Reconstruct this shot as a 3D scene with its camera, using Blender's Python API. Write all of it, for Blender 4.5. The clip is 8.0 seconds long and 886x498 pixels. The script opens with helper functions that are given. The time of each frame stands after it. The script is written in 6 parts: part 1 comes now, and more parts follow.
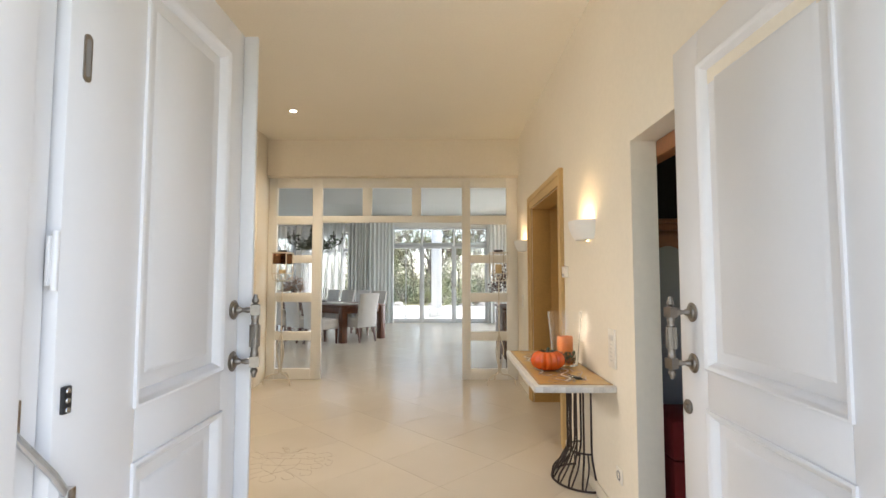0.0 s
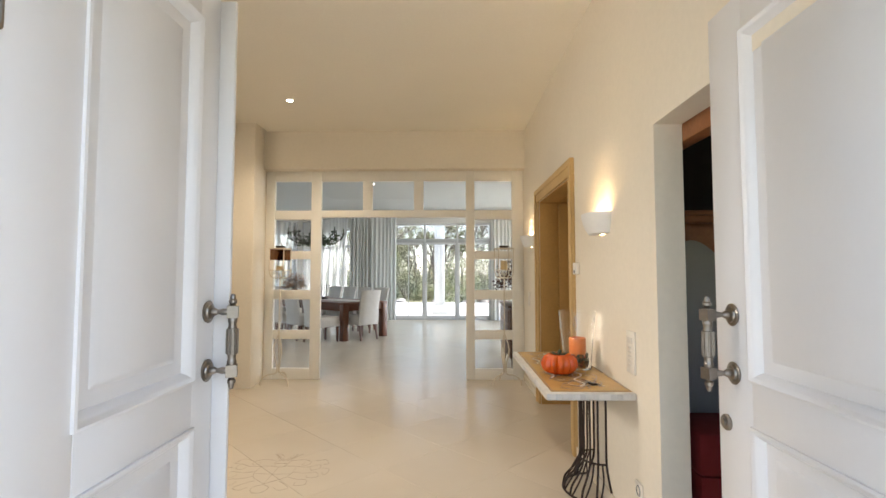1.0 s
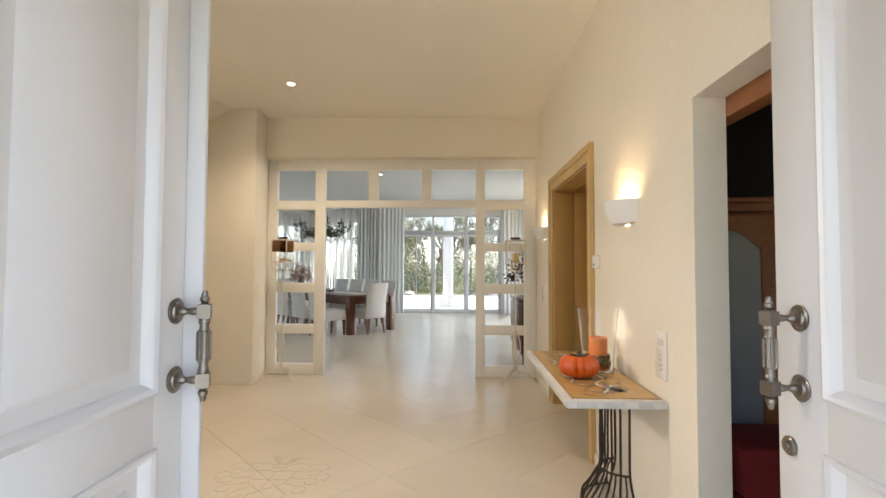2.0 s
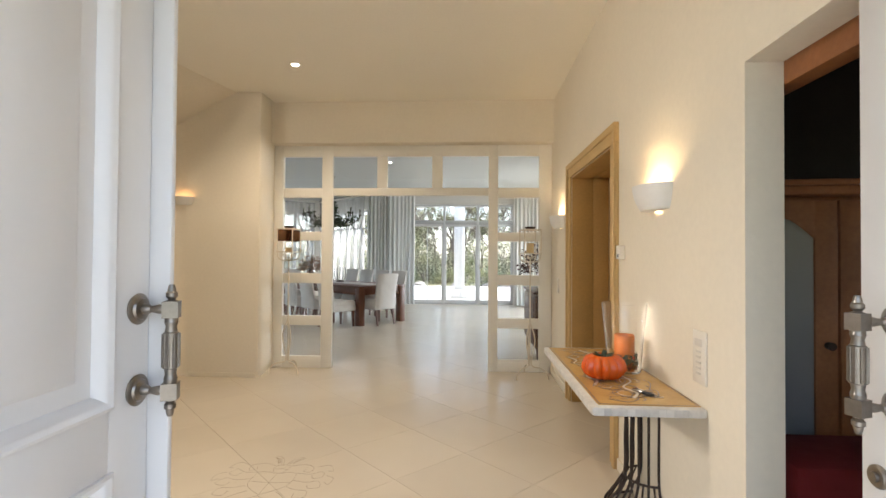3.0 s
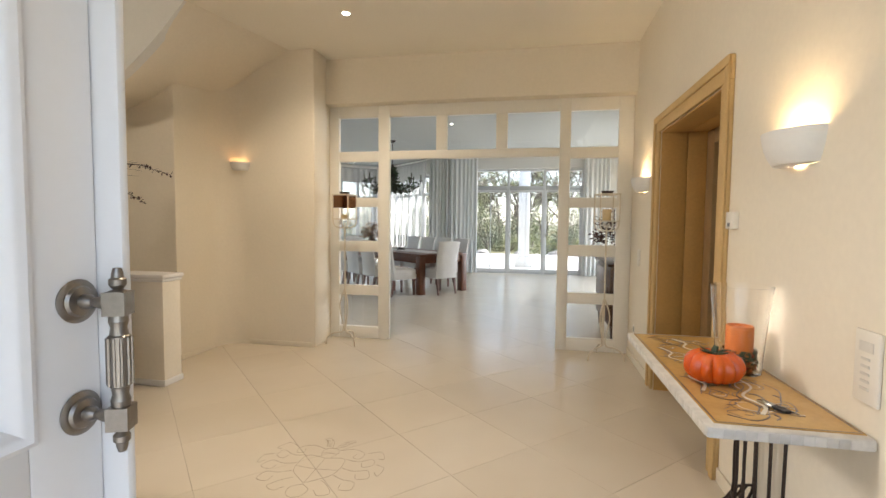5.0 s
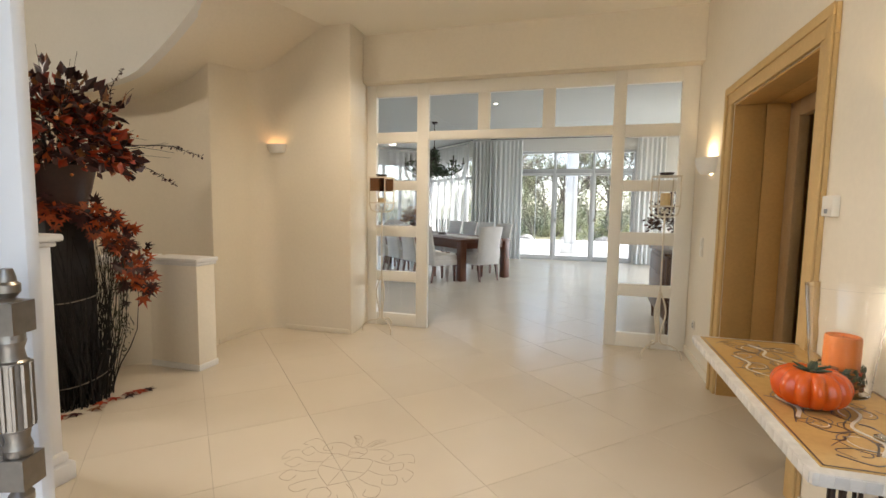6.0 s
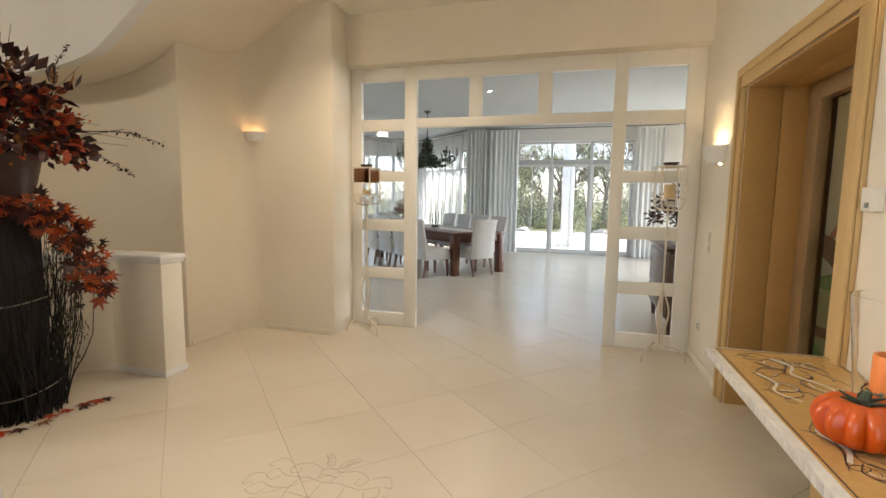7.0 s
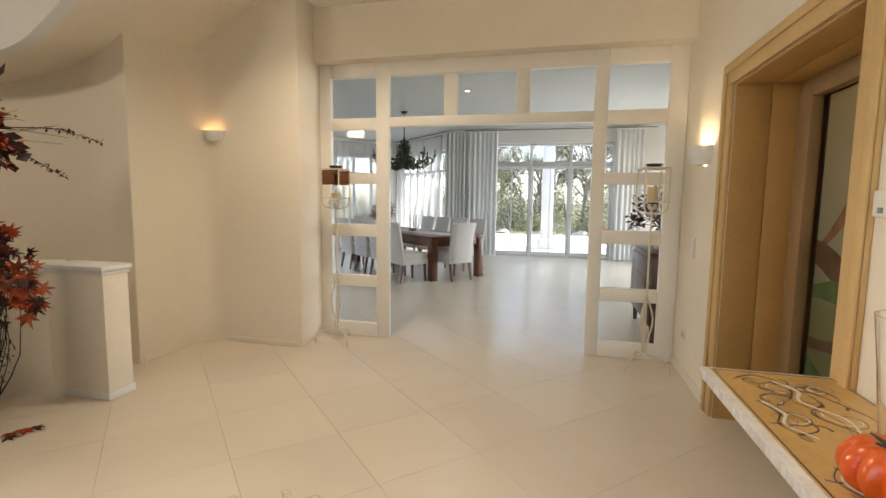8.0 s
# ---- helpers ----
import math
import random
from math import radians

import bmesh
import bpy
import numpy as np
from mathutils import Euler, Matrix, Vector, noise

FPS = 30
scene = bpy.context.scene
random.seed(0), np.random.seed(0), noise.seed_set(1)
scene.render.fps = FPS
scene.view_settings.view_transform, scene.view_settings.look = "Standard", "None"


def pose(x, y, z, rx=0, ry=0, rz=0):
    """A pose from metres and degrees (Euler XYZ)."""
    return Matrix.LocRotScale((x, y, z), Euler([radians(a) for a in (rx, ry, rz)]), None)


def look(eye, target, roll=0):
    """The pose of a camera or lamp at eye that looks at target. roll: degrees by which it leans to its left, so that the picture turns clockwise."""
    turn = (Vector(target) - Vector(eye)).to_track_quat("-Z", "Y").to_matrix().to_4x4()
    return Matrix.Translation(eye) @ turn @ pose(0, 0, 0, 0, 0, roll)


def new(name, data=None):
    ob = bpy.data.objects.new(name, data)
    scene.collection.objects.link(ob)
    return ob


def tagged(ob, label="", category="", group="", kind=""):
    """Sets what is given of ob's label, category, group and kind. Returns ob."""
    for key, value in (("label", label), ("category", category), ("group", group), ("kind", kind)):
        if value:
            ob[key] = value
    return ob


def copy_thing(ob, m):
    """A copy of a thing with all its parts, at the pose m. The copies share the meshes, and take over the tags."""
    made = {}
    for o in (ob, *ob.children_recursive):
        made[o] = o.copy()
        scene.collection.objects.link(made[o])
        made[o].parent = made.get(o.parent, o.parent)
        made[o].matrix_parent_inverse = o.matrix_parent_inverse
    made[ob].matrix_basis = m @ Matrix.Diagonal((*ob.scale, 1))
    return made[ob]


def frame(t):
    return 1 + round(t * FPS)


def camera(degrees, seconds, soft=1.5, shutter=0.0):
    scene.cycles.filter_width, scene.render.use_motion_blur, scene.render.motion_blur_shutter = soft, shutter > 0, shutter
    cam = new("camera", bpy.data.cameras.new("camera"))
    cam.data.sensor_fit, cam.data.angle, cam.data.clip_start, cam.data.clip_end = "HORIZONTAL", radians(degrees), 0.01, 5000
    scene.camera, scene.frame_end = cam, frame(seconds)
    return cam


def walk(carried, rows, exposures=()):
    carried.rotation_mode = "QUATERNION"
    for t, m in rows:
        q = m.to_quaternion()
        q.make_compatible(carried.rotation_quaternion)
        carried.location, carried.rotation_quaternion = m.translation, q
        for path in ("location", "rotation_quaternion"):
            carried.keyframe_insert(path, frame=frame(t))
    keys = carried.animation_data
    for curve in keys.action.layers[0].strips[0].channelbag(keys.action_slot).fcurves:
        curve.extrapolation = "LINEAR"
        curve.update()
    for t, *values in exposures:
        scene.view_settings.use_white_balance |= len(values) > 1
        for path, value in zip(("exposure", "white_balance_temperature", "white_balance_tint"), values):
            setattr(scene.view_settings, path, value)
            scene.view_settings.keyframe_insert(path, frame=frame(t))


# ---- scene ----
cam = camera(86.7, 8.0)
PATH = [
    (0, (0.258, 0.359, 1.327), (0.239, 2.355, 1.446), -0.0),
    (0.5, (0.255, 0.461, 1.328), (0.234, 2.458, 1.441), 0.0),
    (1, (0.254, 0.574, 1.33), (0.222, 2.571, 1.434), 0.0),
    (1.5, (0.252, 0.694, 1.333), (0.2, 2.691, 1.42), 0.1),
    (3, (0.239, 1.034, 1.333), (0.123, 3.03, 1.364), 0.4),
    (3.5, (0.231, 1.134, 1.335), (0.071, 3.128, 1.33), 0.4),
    (4, (0.229, 1.236, 1.333), (0.017, 3.224, 1.299), 0.5),
    (4.5, (0.22, 1.332, 1.337), (-0.062, 3.311, 1.264), 0.5),
    (6, (0.189, 1.699, 1.342), (-0.37, 3.611, 1.161), 0.8),
    (6.5, (0.184, 1.846, 1.34), (-0.398, 3.748, 1.133), 0.9),
    (7, (0.181, 2.0, 1.348), (-0.364, 3.912, 1.133), 0.8),
    (7.5, (0.181, 2.125, 1.35), (-0.325, 4.048, 1.138), 0.8),
    (8, (0.175, 2.248, 1.358), (-0.293, 4.182, 1.153), 0.7),
]
walk(cam, [(t, look(eye, target, roll)) for t, eye, target, roll in PATH])

# ---- world and light ----
world = bpy.data.worlds.new("world")
scene.world = world
world.use_nodes = True
_wn = world.node_tree.nodes
_sky = _wn.new("ShaderNodeTexSky")
_sky.sky_type = 'NISHITA'
_sky.sun_disc = False
_sky.sun_elevation = radians(58)
_sky.sun_rotation = radians(84)
_sky.air_density, _sky.dust_density = 1.0, 1.0
_wn["Background"].inputs[1].default_value = 0.15
_haze = _wn.new("ShaderNodeHueSaturation")
_haze.inputs["Saturation"].default_value = 0.72
world.node_tree.links.new(_sky.outputs[0], _haze.inputs["Color"])
world.node_tree.links.new(_haze.outputs[0], _wn["Background"].inputs[0])
scene.view_settings.exposure = 1.93
HALL_WATTS = 30
# high windows of the stairwell: from, to, sill, head
STAIR_WINDOW_W = (2.62, 3.30, 2.15, 3.15)
STAIR_WINDOW_S = (-4.48, -3.94, 2.69, 2.99)


def window_light(name, eye, target, w, h, watts, colour, spread):
    """Daylight in a window's opening; spread: degrees, narrowed to steer where the light falls."""
    ob = new(name, bpy.data.lights.new(name, 'AREA'))
    ob.data.shape, ob.data.size, ob.data.size_y = 'RECTANGLE', w, h
    ob.data.energy, ob.data.color, ob.data.spread = watts, colour, radians(spread)
    ob.matrix_world = look(eye, target)


# Spread cut to 75 so this light favours the console, not the stair.
window_light("stair_window_light", (-5.19, 2.96, 2.65), (1.0, 3.25, 0.65), 0.66, 0.95, 4.8, (1.0, 0.93, 0.85), 75)
window_light("stair_window_light", (-4.21, 1.262, 2.84), (-4.0, 2.26, 2.84), 0.52, 0.28, 7.0, (1.0, 0.86, 0.68), 180)
# Fill lamp added in an unseen opening to brighten the dining floor.
window_light("dining_fill_light", (3.58, 12.0, 1.35), (0.0, 11.0, 0.4), 2.6, 2.5, 24, (0.88, 0.94, 1.0), 120)

SUN_DIR = (0.52, 0.05, 0.85)
_sun = new("sun", bpy.data.lights.new("sun", 'SUN'))
_sun.data.energy, _sun.data.angle, _sun.data.color = 2.7, radians(12), (1.0, 0.96, 0.9)
_sun.matrix_world = look((8, 20, 10), (8 - SUN_DIR[0], 20 - SUN_DIR[1], 10 - SUN_DIR[2]))


# ---- materials ----
def material(name, colour, rough=0.6, metal=0.0, vary=0.06, scale=3.0, bump=0.0, bump_scale=60.0, coat=0.0, second=None, island=0.0, detail=6.0):
    """A surface with variation at two scales and fine relief. second: a colour into which large patches drift."""
    m = bpy.data.materials.new(name)
    m.use_nodes = True
    n, link = m.node_tree.nodes, m.node_tree.links.new
    b = n["Principled BSDF"]
    b.inputs["Roughness"].default_value, b.inputs["Metallic"].default_value = rough, metal
    b.inputs["Coat Weight"].default_value = coat
    tc = n.new("ShaderNodeNewGeometry")
    big = n.new("ShaderNodeTexNoise")
    big.inputs["Scale"].default_value, big.inputs["Detail"].default_value = scale, detail
    fine = n.new("ShaderNodeTexNoise")
    fine.inputs["Scale"].default_value, fine.inputs["Detail"].default_value = bump_scale, 4
    for k in (big, fine):
        link(tc.outputs["Position"], k.inputs["Vector"])
    ramp = n.new("ShaderNodeMapRange")
    ramp.inputs[1].default_value, ramp.inputs[2].default_value = 0.25, 0.75
    link(big.outputs["Fac"], ramp.inputs[0])
    mix = n.new("ShaderNodeMix")
    mix.data_type = 'RGBA'
    c2 = second or tuple(c * (1 - 2.2 * vary) for c in colour)
    mix.inputs[6].default_value, mix.inputs[7].default_value = (*colour, 1), (*c2, 1)
    link(ramp.outputs[0], mix.inputs[0])
    out = mix.outputs[2]
    hsv = n.new("ShaderNodeHueSaturation")
    link(out, hsv.inputs["Color"])
    val = n.new("ShaderNodeMapRange")
    val.inputs[1].default_value, val.inputs[2].default_value = 0.2, 0.8
    val.inputs[3].default_value, val.inputs[4].default_value = 1 - vary, 1 + vary
    link(fine.outputs["Fac"], val.inputs[0])
    if island:
        info = n.new("ShaderNodeObjectInfo")
        geo = n.new("ShaderNodeNewGeometry")
        add = n.new("ShaderNodeMath")
        add.operation = 'ADD'
        link(info.outputs["Random"], add.inputs[0])
        link(geo.outputs["Random Per Island"], add.inputs[1])
        frac = n.new("ShaderNodeMath")
        frac.operation = 'FRACT'
        link(add.outputs[0], frac.inputs[0])
        r2 = n.new("ShaderNodeMapRange")
        r2.inputs[3].default_value, r2.inputs[4].default_value = 1 - island, 1 + island
        link(frac.outputs[0], r2.inputs[0])
        mul = n.new("ShaderNodeMath")
        mul.operation = 'MULTIPLY'
        link(val.outputs[0], mul.inputs[0])
        link(r2.outputs[0], mul.inputs[1])
        link(mul.outputs[0], hsv.inputs["Value"])
    else:
        link(val.outputs[0], hsv.inputs["Value"])
    link(hsv.outputs[0], b.inputs["Base Color"])
    rr = n.new("ShaderNodeMapRange")
    rr.inputs[1].default_value, rr.inputs[2].default_value = 0.2, 0.8
    rr.inputs[3].default_value, rr.inputs[4].default_value = max(0.02, rough * 0.9), min(1, rough * 1.1)
    link(big.outputs["Fac"], rr.inputs[0])
    link(rr.outputs[0], b.inputs["Roughness"])
    if bump:
        bp = n.new("ShaderNodeBump")
        bp.inputs["Strength"].default_value, bp.inputs["Distance"].default_value = bump, 0.01
        link(fine.outputs["Fac"], bp.inputs["Height"])
        link(bp.outputs[0], b.inputs["Normal"])
    return m


def glass(name, colour=(1, 1, 1), rough=0.0, ior=1.45):
    m = bpy.data.materials.new(name)
    m.use_nodes = True
    b = m.node_tree.nodes["Principled BSDF"]
    b.inputs["Base Color"].default_value = (*colour, 1)
    b.inputs["Roughness"].default_value, b.inputs["IOR"].default_value = rough, ior
    b.inputs["Transmission Weight"].default_value = 1.0
    return m


def emitter(name, colour, strength):
    m = bpy.data.materials.new(name)
    m.use_nodes = True
    b = m.node_tree.nodes["Principled BSDF"]
    b.inputs["Base Color"].default_value = (*colour, 1)
    b.inputs["Emission Color"].default_value, b.inputs["Emission Strength"].default_value = (*colour, 1), strength
    return m


PLASTER = material("cream_plaster", (0.84, 0.765, 0.635), 0.8, vary=0.025, scale=1.2, bump=0.10, bump_scale=35)
PLASTER_WHITE = material("white_plaster", (0.80, 0.79, 0.76), 0.8, vary=0.02, scale=1.5, bump=0.08, bump_scale=40)
CEILING = material("ceiling_paint", (0.92, 0.865, 0.75), 0.85, vary=0.02, scale=0.8, bump=0.05, bump_scale=50)
# Greyer than white: the dining room's dimness is put into this colour.
CEILING_DIM = material("dining_ceiling_dimmed", (0.52, 0.55, 0.55), 0.85, vary=0.02, scale=0.8, bump=0.05, bump_scale=50)
LACQUER = material("white_door_lacquer", (0.74, 0.735, 0.74), 0.3, vary=0.008, scale=1.5)
JOINERY = material("cream_joinery_paint", (0.86, 0.83, 0.76), 0.4, vary=0.02, scale=2, bump=0.03, bump_scale=40)
TRIM_WHITE = material("white_trim_paint", (0.80, 0.78, 0.74), 0.4, vary=0.02, scale=2, bump=0.03, bump_scale=40)
STONE_TILE = material("cream_limestone_tile", (0.69, 0.62, 0.515), 0.21, vary=0.008, scale=1.3, bump=0.0, bump_scale=5, second=(0.645, 0.567, 0.46), island=0.025, detail=3.0)
GROUT = material("grout", (0.52, 0.45, 0.36), 0.9, vary=0.08, scale=6, bump=0.2, bump_scale=120)
SANDSTONE = material("ochre_sandstone", (0.57, 0.325, 0.10), 0.7, vary=0.08, scale=2.5, bump=0.12, bump_scale=45, second=(0.47, 0.275, 0.09))
SANDSTONE_LIGHT = material("pale_sandstone", (0.64, 0.435, 0.19), 0.7, vary=0.06, scale=3, bump=0.12, bump_scale=45)
PANE = glass("window_glass")


# ---- mesh helpers ----
def box(bm, x0, x1, y0, y1, z0, z1):
    v = [bm.verts.new(p) for p in ((x0, y0, z0), (x1, y0, z0), (x1, y1, z0), (x0, y1, z0), (x0, y0, z1), (x1, y0, z1), (x1, y1, z1), (x0, y1, z1))]
    return [bm.faces.new([v[i] for i in f]) for f in ((3, 2, 1, 0), (4, 5, 6, 7), (0, 1, 5, 4), (1, 2, 6, 5), (2, 3, 7, 6), (3, 0, 4, 7))]


def bevelled(bm, width, segments=2):
    bmesh.ops.bevel(bm, geom=list(bm.edges), offset=width, offset_type='OFFSET', segments=segments, profile=0.5, affect='EDGES', clamp_overlap=True)
    return bm


def block(x0, x1, y0, y1, z0, z1, edge=0.0):
    bm = bmesh.new()
    box(bm, x0, x1, y0, y1, z0, z1)
    return bevelled(bm, edge) if edge else bm


def mesh_of(name, bm, mat, smooth=None):
    bmesh.ops.recalc_face_normals(bm, faces=bm.faces)
    me = bpy.data.meshes.new(name)
    bm.to_mesh(me)
    bm.free()
    me.materials.append(mat)
    if smooth:
        me.shade_smooth()
        me.set_sharp_from_angle(angle=radians(smooth))
    return me


def part(name, bm, mat, parent=None, label="", smooth=35):
    ob = new(name, mesh_of(name, bm, mat, smooth))
    if parent:
        ob.parent = parent
    return tagged(ob, label)


def thing(name, x, y, z, label, category, group="", turn=0.0, kind=""):
    ob = new(name)
    ob.matrix_world = pose(x, y, z, 0, 0, turn)
    ob.empty_display_size = 0.1
    return tagged(ob, label, category, group, kind)


def structure(name, bm, mat, label, category, smooth=35):
    return tagged(part(name, bm, mat, None, "", smooth), label, category, "", "structure")


def lathe(bm, profile, n=24, centre=(0, 0), close=True):
    """Turns (radius, z) pairs about the upright line through centre."""
    rings = []
    for r, z in profile:
        if r < 1e-5:
            rings.append([bm.verts.new((centre[0], centre[1], z))])
        else:
            rings.append([bm.verts.new((centre[0] + r * math.cos(2 * math.pi * k / n), centre[1] + r * math.sin(2 * math.pi * k / n), z)) for k in range(n)])
    for a, b in zip(rings, rings[1:]):
        for k in range(n):
            q = [a[k % len(a)], a[(k + 1) % len(a)], b[(k + 1) % len(b)], b[k % len(b)]]
            q = list(dict.fromkeys(q))
            if len(q) > 2:
                bm.faces.new(q)
    if close:
        for r in (rings[0], rings[-1]):
            if len(r) > 2:
                bm.faces.new(r)
    return bm


def tube(bm, pts, r, n=8, r_end=None):
    """A round bar along points; r_end: its radius at the far end."""
    pts = [Vector(p) for p in pts]
    rings, up = [], None
    for i, p in enumerate(pts):
        d = (pts[min(i + 1, len(pts) - 1)] - pts[max(i - 1, 0)]).normalized()
        if up is None:
            up = d.orthogonal().normalized()
        up = (up - d * up.dot(d)).normalized()
        side = d.cross(up)
        rad = r if r_end is None else r + (r_end - r) * i / (len(pts) - 1)
        rings.append([bm.verts.new(p + rad * (math.cos(2 * math.pi * k / n) * up + math.sin(2 * math.pi * k / n) * side)) for k in range(n)])
    for a, b in zip(rings, rings[1:]):
        for k in range(n):
            bm.faces.new((a[k], a[(k + 1) % n], b[(k + 1) % n], b[k]))
    bm.faces.new(rings[0][::-1])
    bm.faces.new(rings[-1])
    return bm


def curve_points(ctrl, n=24):
    """A smooth line through control points."""
    ctrl = [Vector(c) for c in ctrl]
    p = [2 * ctrl[0] - ctrl[1], *ctrl, 2 * ctrl[-1] - ctrl[-2]]
    out = []
    for i in range(n + 1):
        s = i / n * (len(ctrl) - 1)
        k = min(int(s), len(ctrl) - 2)
        t = s - k
        a, b, c, d = p[k:k + 4]
        out.append(0.5 * (2 * b + (c - a) * t + (2 * a - 5 * b + 4 * c - d) * t * t + (3 * b - a - 3 * c + d) * t ** 3))
    return out


def holed_wall(axis, p0, p1, u0, u1, z0, z1, holes):
    """A wall between planes p0 and p1 of the axis ('x' or 'y'), from u0 to u1, with openings (ua, ub, za, zb) through it."""
    us = sorted({u0, u1, *(h[0] for h in holes), *(h[1] for h in holes)})
    zs = sorted({z0, z1, *(h[2] for h in holes), *(h[3] for h in holes)})
    us, zs = [u for u in us if u0 <= u <= u1], [z for z in zs if z0 <= z <= z1]
    solid = {}
    for i in range(len(us) - 1):
        for j in range(len(zs) - 1):
            u, z = (us[i] + us[i + 1]) / 2, (zs[j] + zs[j + 1]) / 2
            solid[i, j] = not any(h[0] < u < h[1] and h[2] < z < h[3] for h in holes)
    bm = bmesh.new()

    def v(p, u, z):
        return bm.verts.new((p, u, z) if axis == 'x' else (u, p, z))

    for (i, j), full in solid.items():
        if not full:
            continue
        a, b, c, d = us[i], us[i + 1], zs[j], zs[j + 1]
        for p in (p0, p1):
            bm.faces.new([v(p, a, c), v(p, b, c), v(p, b, d), v(p, a, d)])
        for (di, dj), ((ua, za), (ub, zb)) in {(-1, 0): ((a, c), (a, d)), (1, 0): ((b, c), (b, d)), (0, -1): ((a, c), (b, c)), (0, 1): ((a, d), (b, d))}.items():
            if not solid.get((i + di, j + dj), False):
                bm.faces.new([v(p0, ua, za), v(p0, ub, zb), v(p1, ub, zb), v(p1, ua, za)])
    bmesh.ops.remove_doubles(bm, verts=bm.verts, dist=1e-5)
    return bm


# ---- large structure ----
CEIL = 3.12
E = 1.18            # face of the hall's east wall
PY = 6.523          # face of the glazed partition
LIFT_Y0, LIFT_Y1, LIFT_Z = 4.19, 5.455, 2.075
BEAM_Y, BEAM_Z = 6.38, 2.64
CLOAK_Y0, CLOAK_Y1, CLOAK_Z = 1.27, 2.70, 2.01

structure("floor", block(-6.5, 6.5, 0.0, 14.05, -0.2, -0.004), GROUT, "floor bed with grout showing between the tiles", "floor")
structure("wall_east", holed_wall('x', E, E + 0.13, 1.25, 6.60, 0, CEIL, [(LIFT_Y0, LIFT_Y1, -1, LIFT_Z), (CLOAK_Y0, CLOAK_Y1, -1, CLOAK_Z)]), PLASTER, "cream textured plaster wall with a lift niche and a cloakroom opening", "wall")
def extruded(poly, z0, z1):
    """A slab on an outline of (x, y) corners."""
    bm = bmesh.new()
    low, top = [bm.verts.new((*q, z0)) for q in poly], [bm.verts.new((*q, z1)) for q in poly]
    bm.faces.new(low)
    bm.faces.new(top)
    for k in range(len(poly)):
        bm.faces.new((low[k], low[(k + 1) % len(poly)], top[(k + 1) % len(poly)], top[k]))
    return bm


structure("ceiling", extruded([(1.31, 1.25), (1.31, 6.6), (-2.06, 6.6), (-2.06, 6.06), (-2.33, 6.06), (-2.6, 4.86), (-2.6, 1.25)], CEIL, CEIL + 0.2), CEILING, "plain cream painted ceiling of the hall", "ceiling")
structure("beam", extruded([(-2.09, BEAM_Y), (E, BEAM_Y), (E, 6.60), (-2.12, 6.60)], BEAM_Z, CEIL), PLASTER, "cream plaster beam over the glazed partition", "beam")
def corner_outline():
    """The stair wall and the pier in one outline, with rounded arrises and a soft inner corner."""
    arc = [(-2.847 - 0.24 * math.sin(a), 5.79 + 0.24 * math.cos(a)) for a in [k * math.pi / 20 for k in range(11)]]
    return [(-2.118, 6.60), (-2.06, 6.05), (-2.066, 6.036), (-2.08, 6.03), *arc, (-3.087, 5.30), (-3.093, 5.286), (-3.107, 5.28), (-3.45, 5.28), (-3.45, 6.60)]


structure("wall_north", extruded(corner_outline(), 0, CEIL + 0.2), PLASTER, "cream plaster wall between stair and partition with a rounded corner", "wall")
# The opening at x 2.0 to 2.5 is added unseen, lighting the cupboard.
structure("wall_south", holed_wall('y', 0.72, 1.25, -5.4, 3.8, 0, 5.4, [(-0.62, 1.26, -1, 2.34), (2.0, 2.5, 1.15, 1.7), STAIR_WINDOW_S]), PLASTER_WHITE, "white entrance wall with the double door opening", "wall")

# partition
def partition():
    th = thing("glazed_partition", -0.5, PY, 0, "cream painted timber partition with square panes and a wide opening", "partition", kind="structure")
    y0, y1 = -0.0, 0.06
    ox = 0.5
    xs = [(-2.0, -1.53), (-1.395, -0.868), (-0.745, -0.214), (-0.092, 0.438), (0.56, 1.035)]
    zs = [(0.136, 0.50), (0.615, 1.0), (1.12, 1.51), (1.615, 2.02)]
    edge = 0.006

    def bar(name, xa, xb, za, zb, back=0.0):
        part(name, block(xa + ox, xb + ox, y0 + back, y1 - back, za, zb, edge), JOINERY, th)

    bar("stile", -2.112, -2.0, 0, BEAM_Z)
    bar("stile", -1.53, -1.40, 0, BEAM_Z)
    bar("stile", 0.438 + 0.012, 0.56, 0, BEAM_Z)
    bar("stile", 1.035, 1.178, 0, BEAM_Z)
    bar("head", -2.0, -1.53, 2.510, BEAM_Z)
    bar("head", -1.40, 0.45, 2.510, BEAM_Z)
    bar("head", 0.56, 1.035, 2.510, BEAM_Z)
    bar("transom", -1.40, 0.45, 2.045, 2.135)
    for xa, xb in (xs[0], xs[4]):
        bar("bottom_rail", xa, xb, 0, 0.136)
        for (a, b), (c, d) in zip(zs, zs[1:] + [(2.135, 2.510)]):
            bar("rail", xa, xb, b, c, 0.004)
    for a, b in ((-0.868, -0.745), (-0.214, -0.092)):
        bar("mullion", a, b, 2.135, 2.510)
    panes = [(x, (2.135, 2.510)) for x in xs] + [(x, z) for x in (xs[0], xs[4]) for z in zs]
    for (xa, xb), (za, zb) in panes:
        xa, xb = max(xa, -2.0), min(xb, 1.035)
        ob = part("pane", block(xa + ox - 0.002, xb + ox + 0.002, 0.027, 0.033, za - 0.002, zb + 0.002), PANE, th)
        ob.visible_shadow = False
    return th


partition()


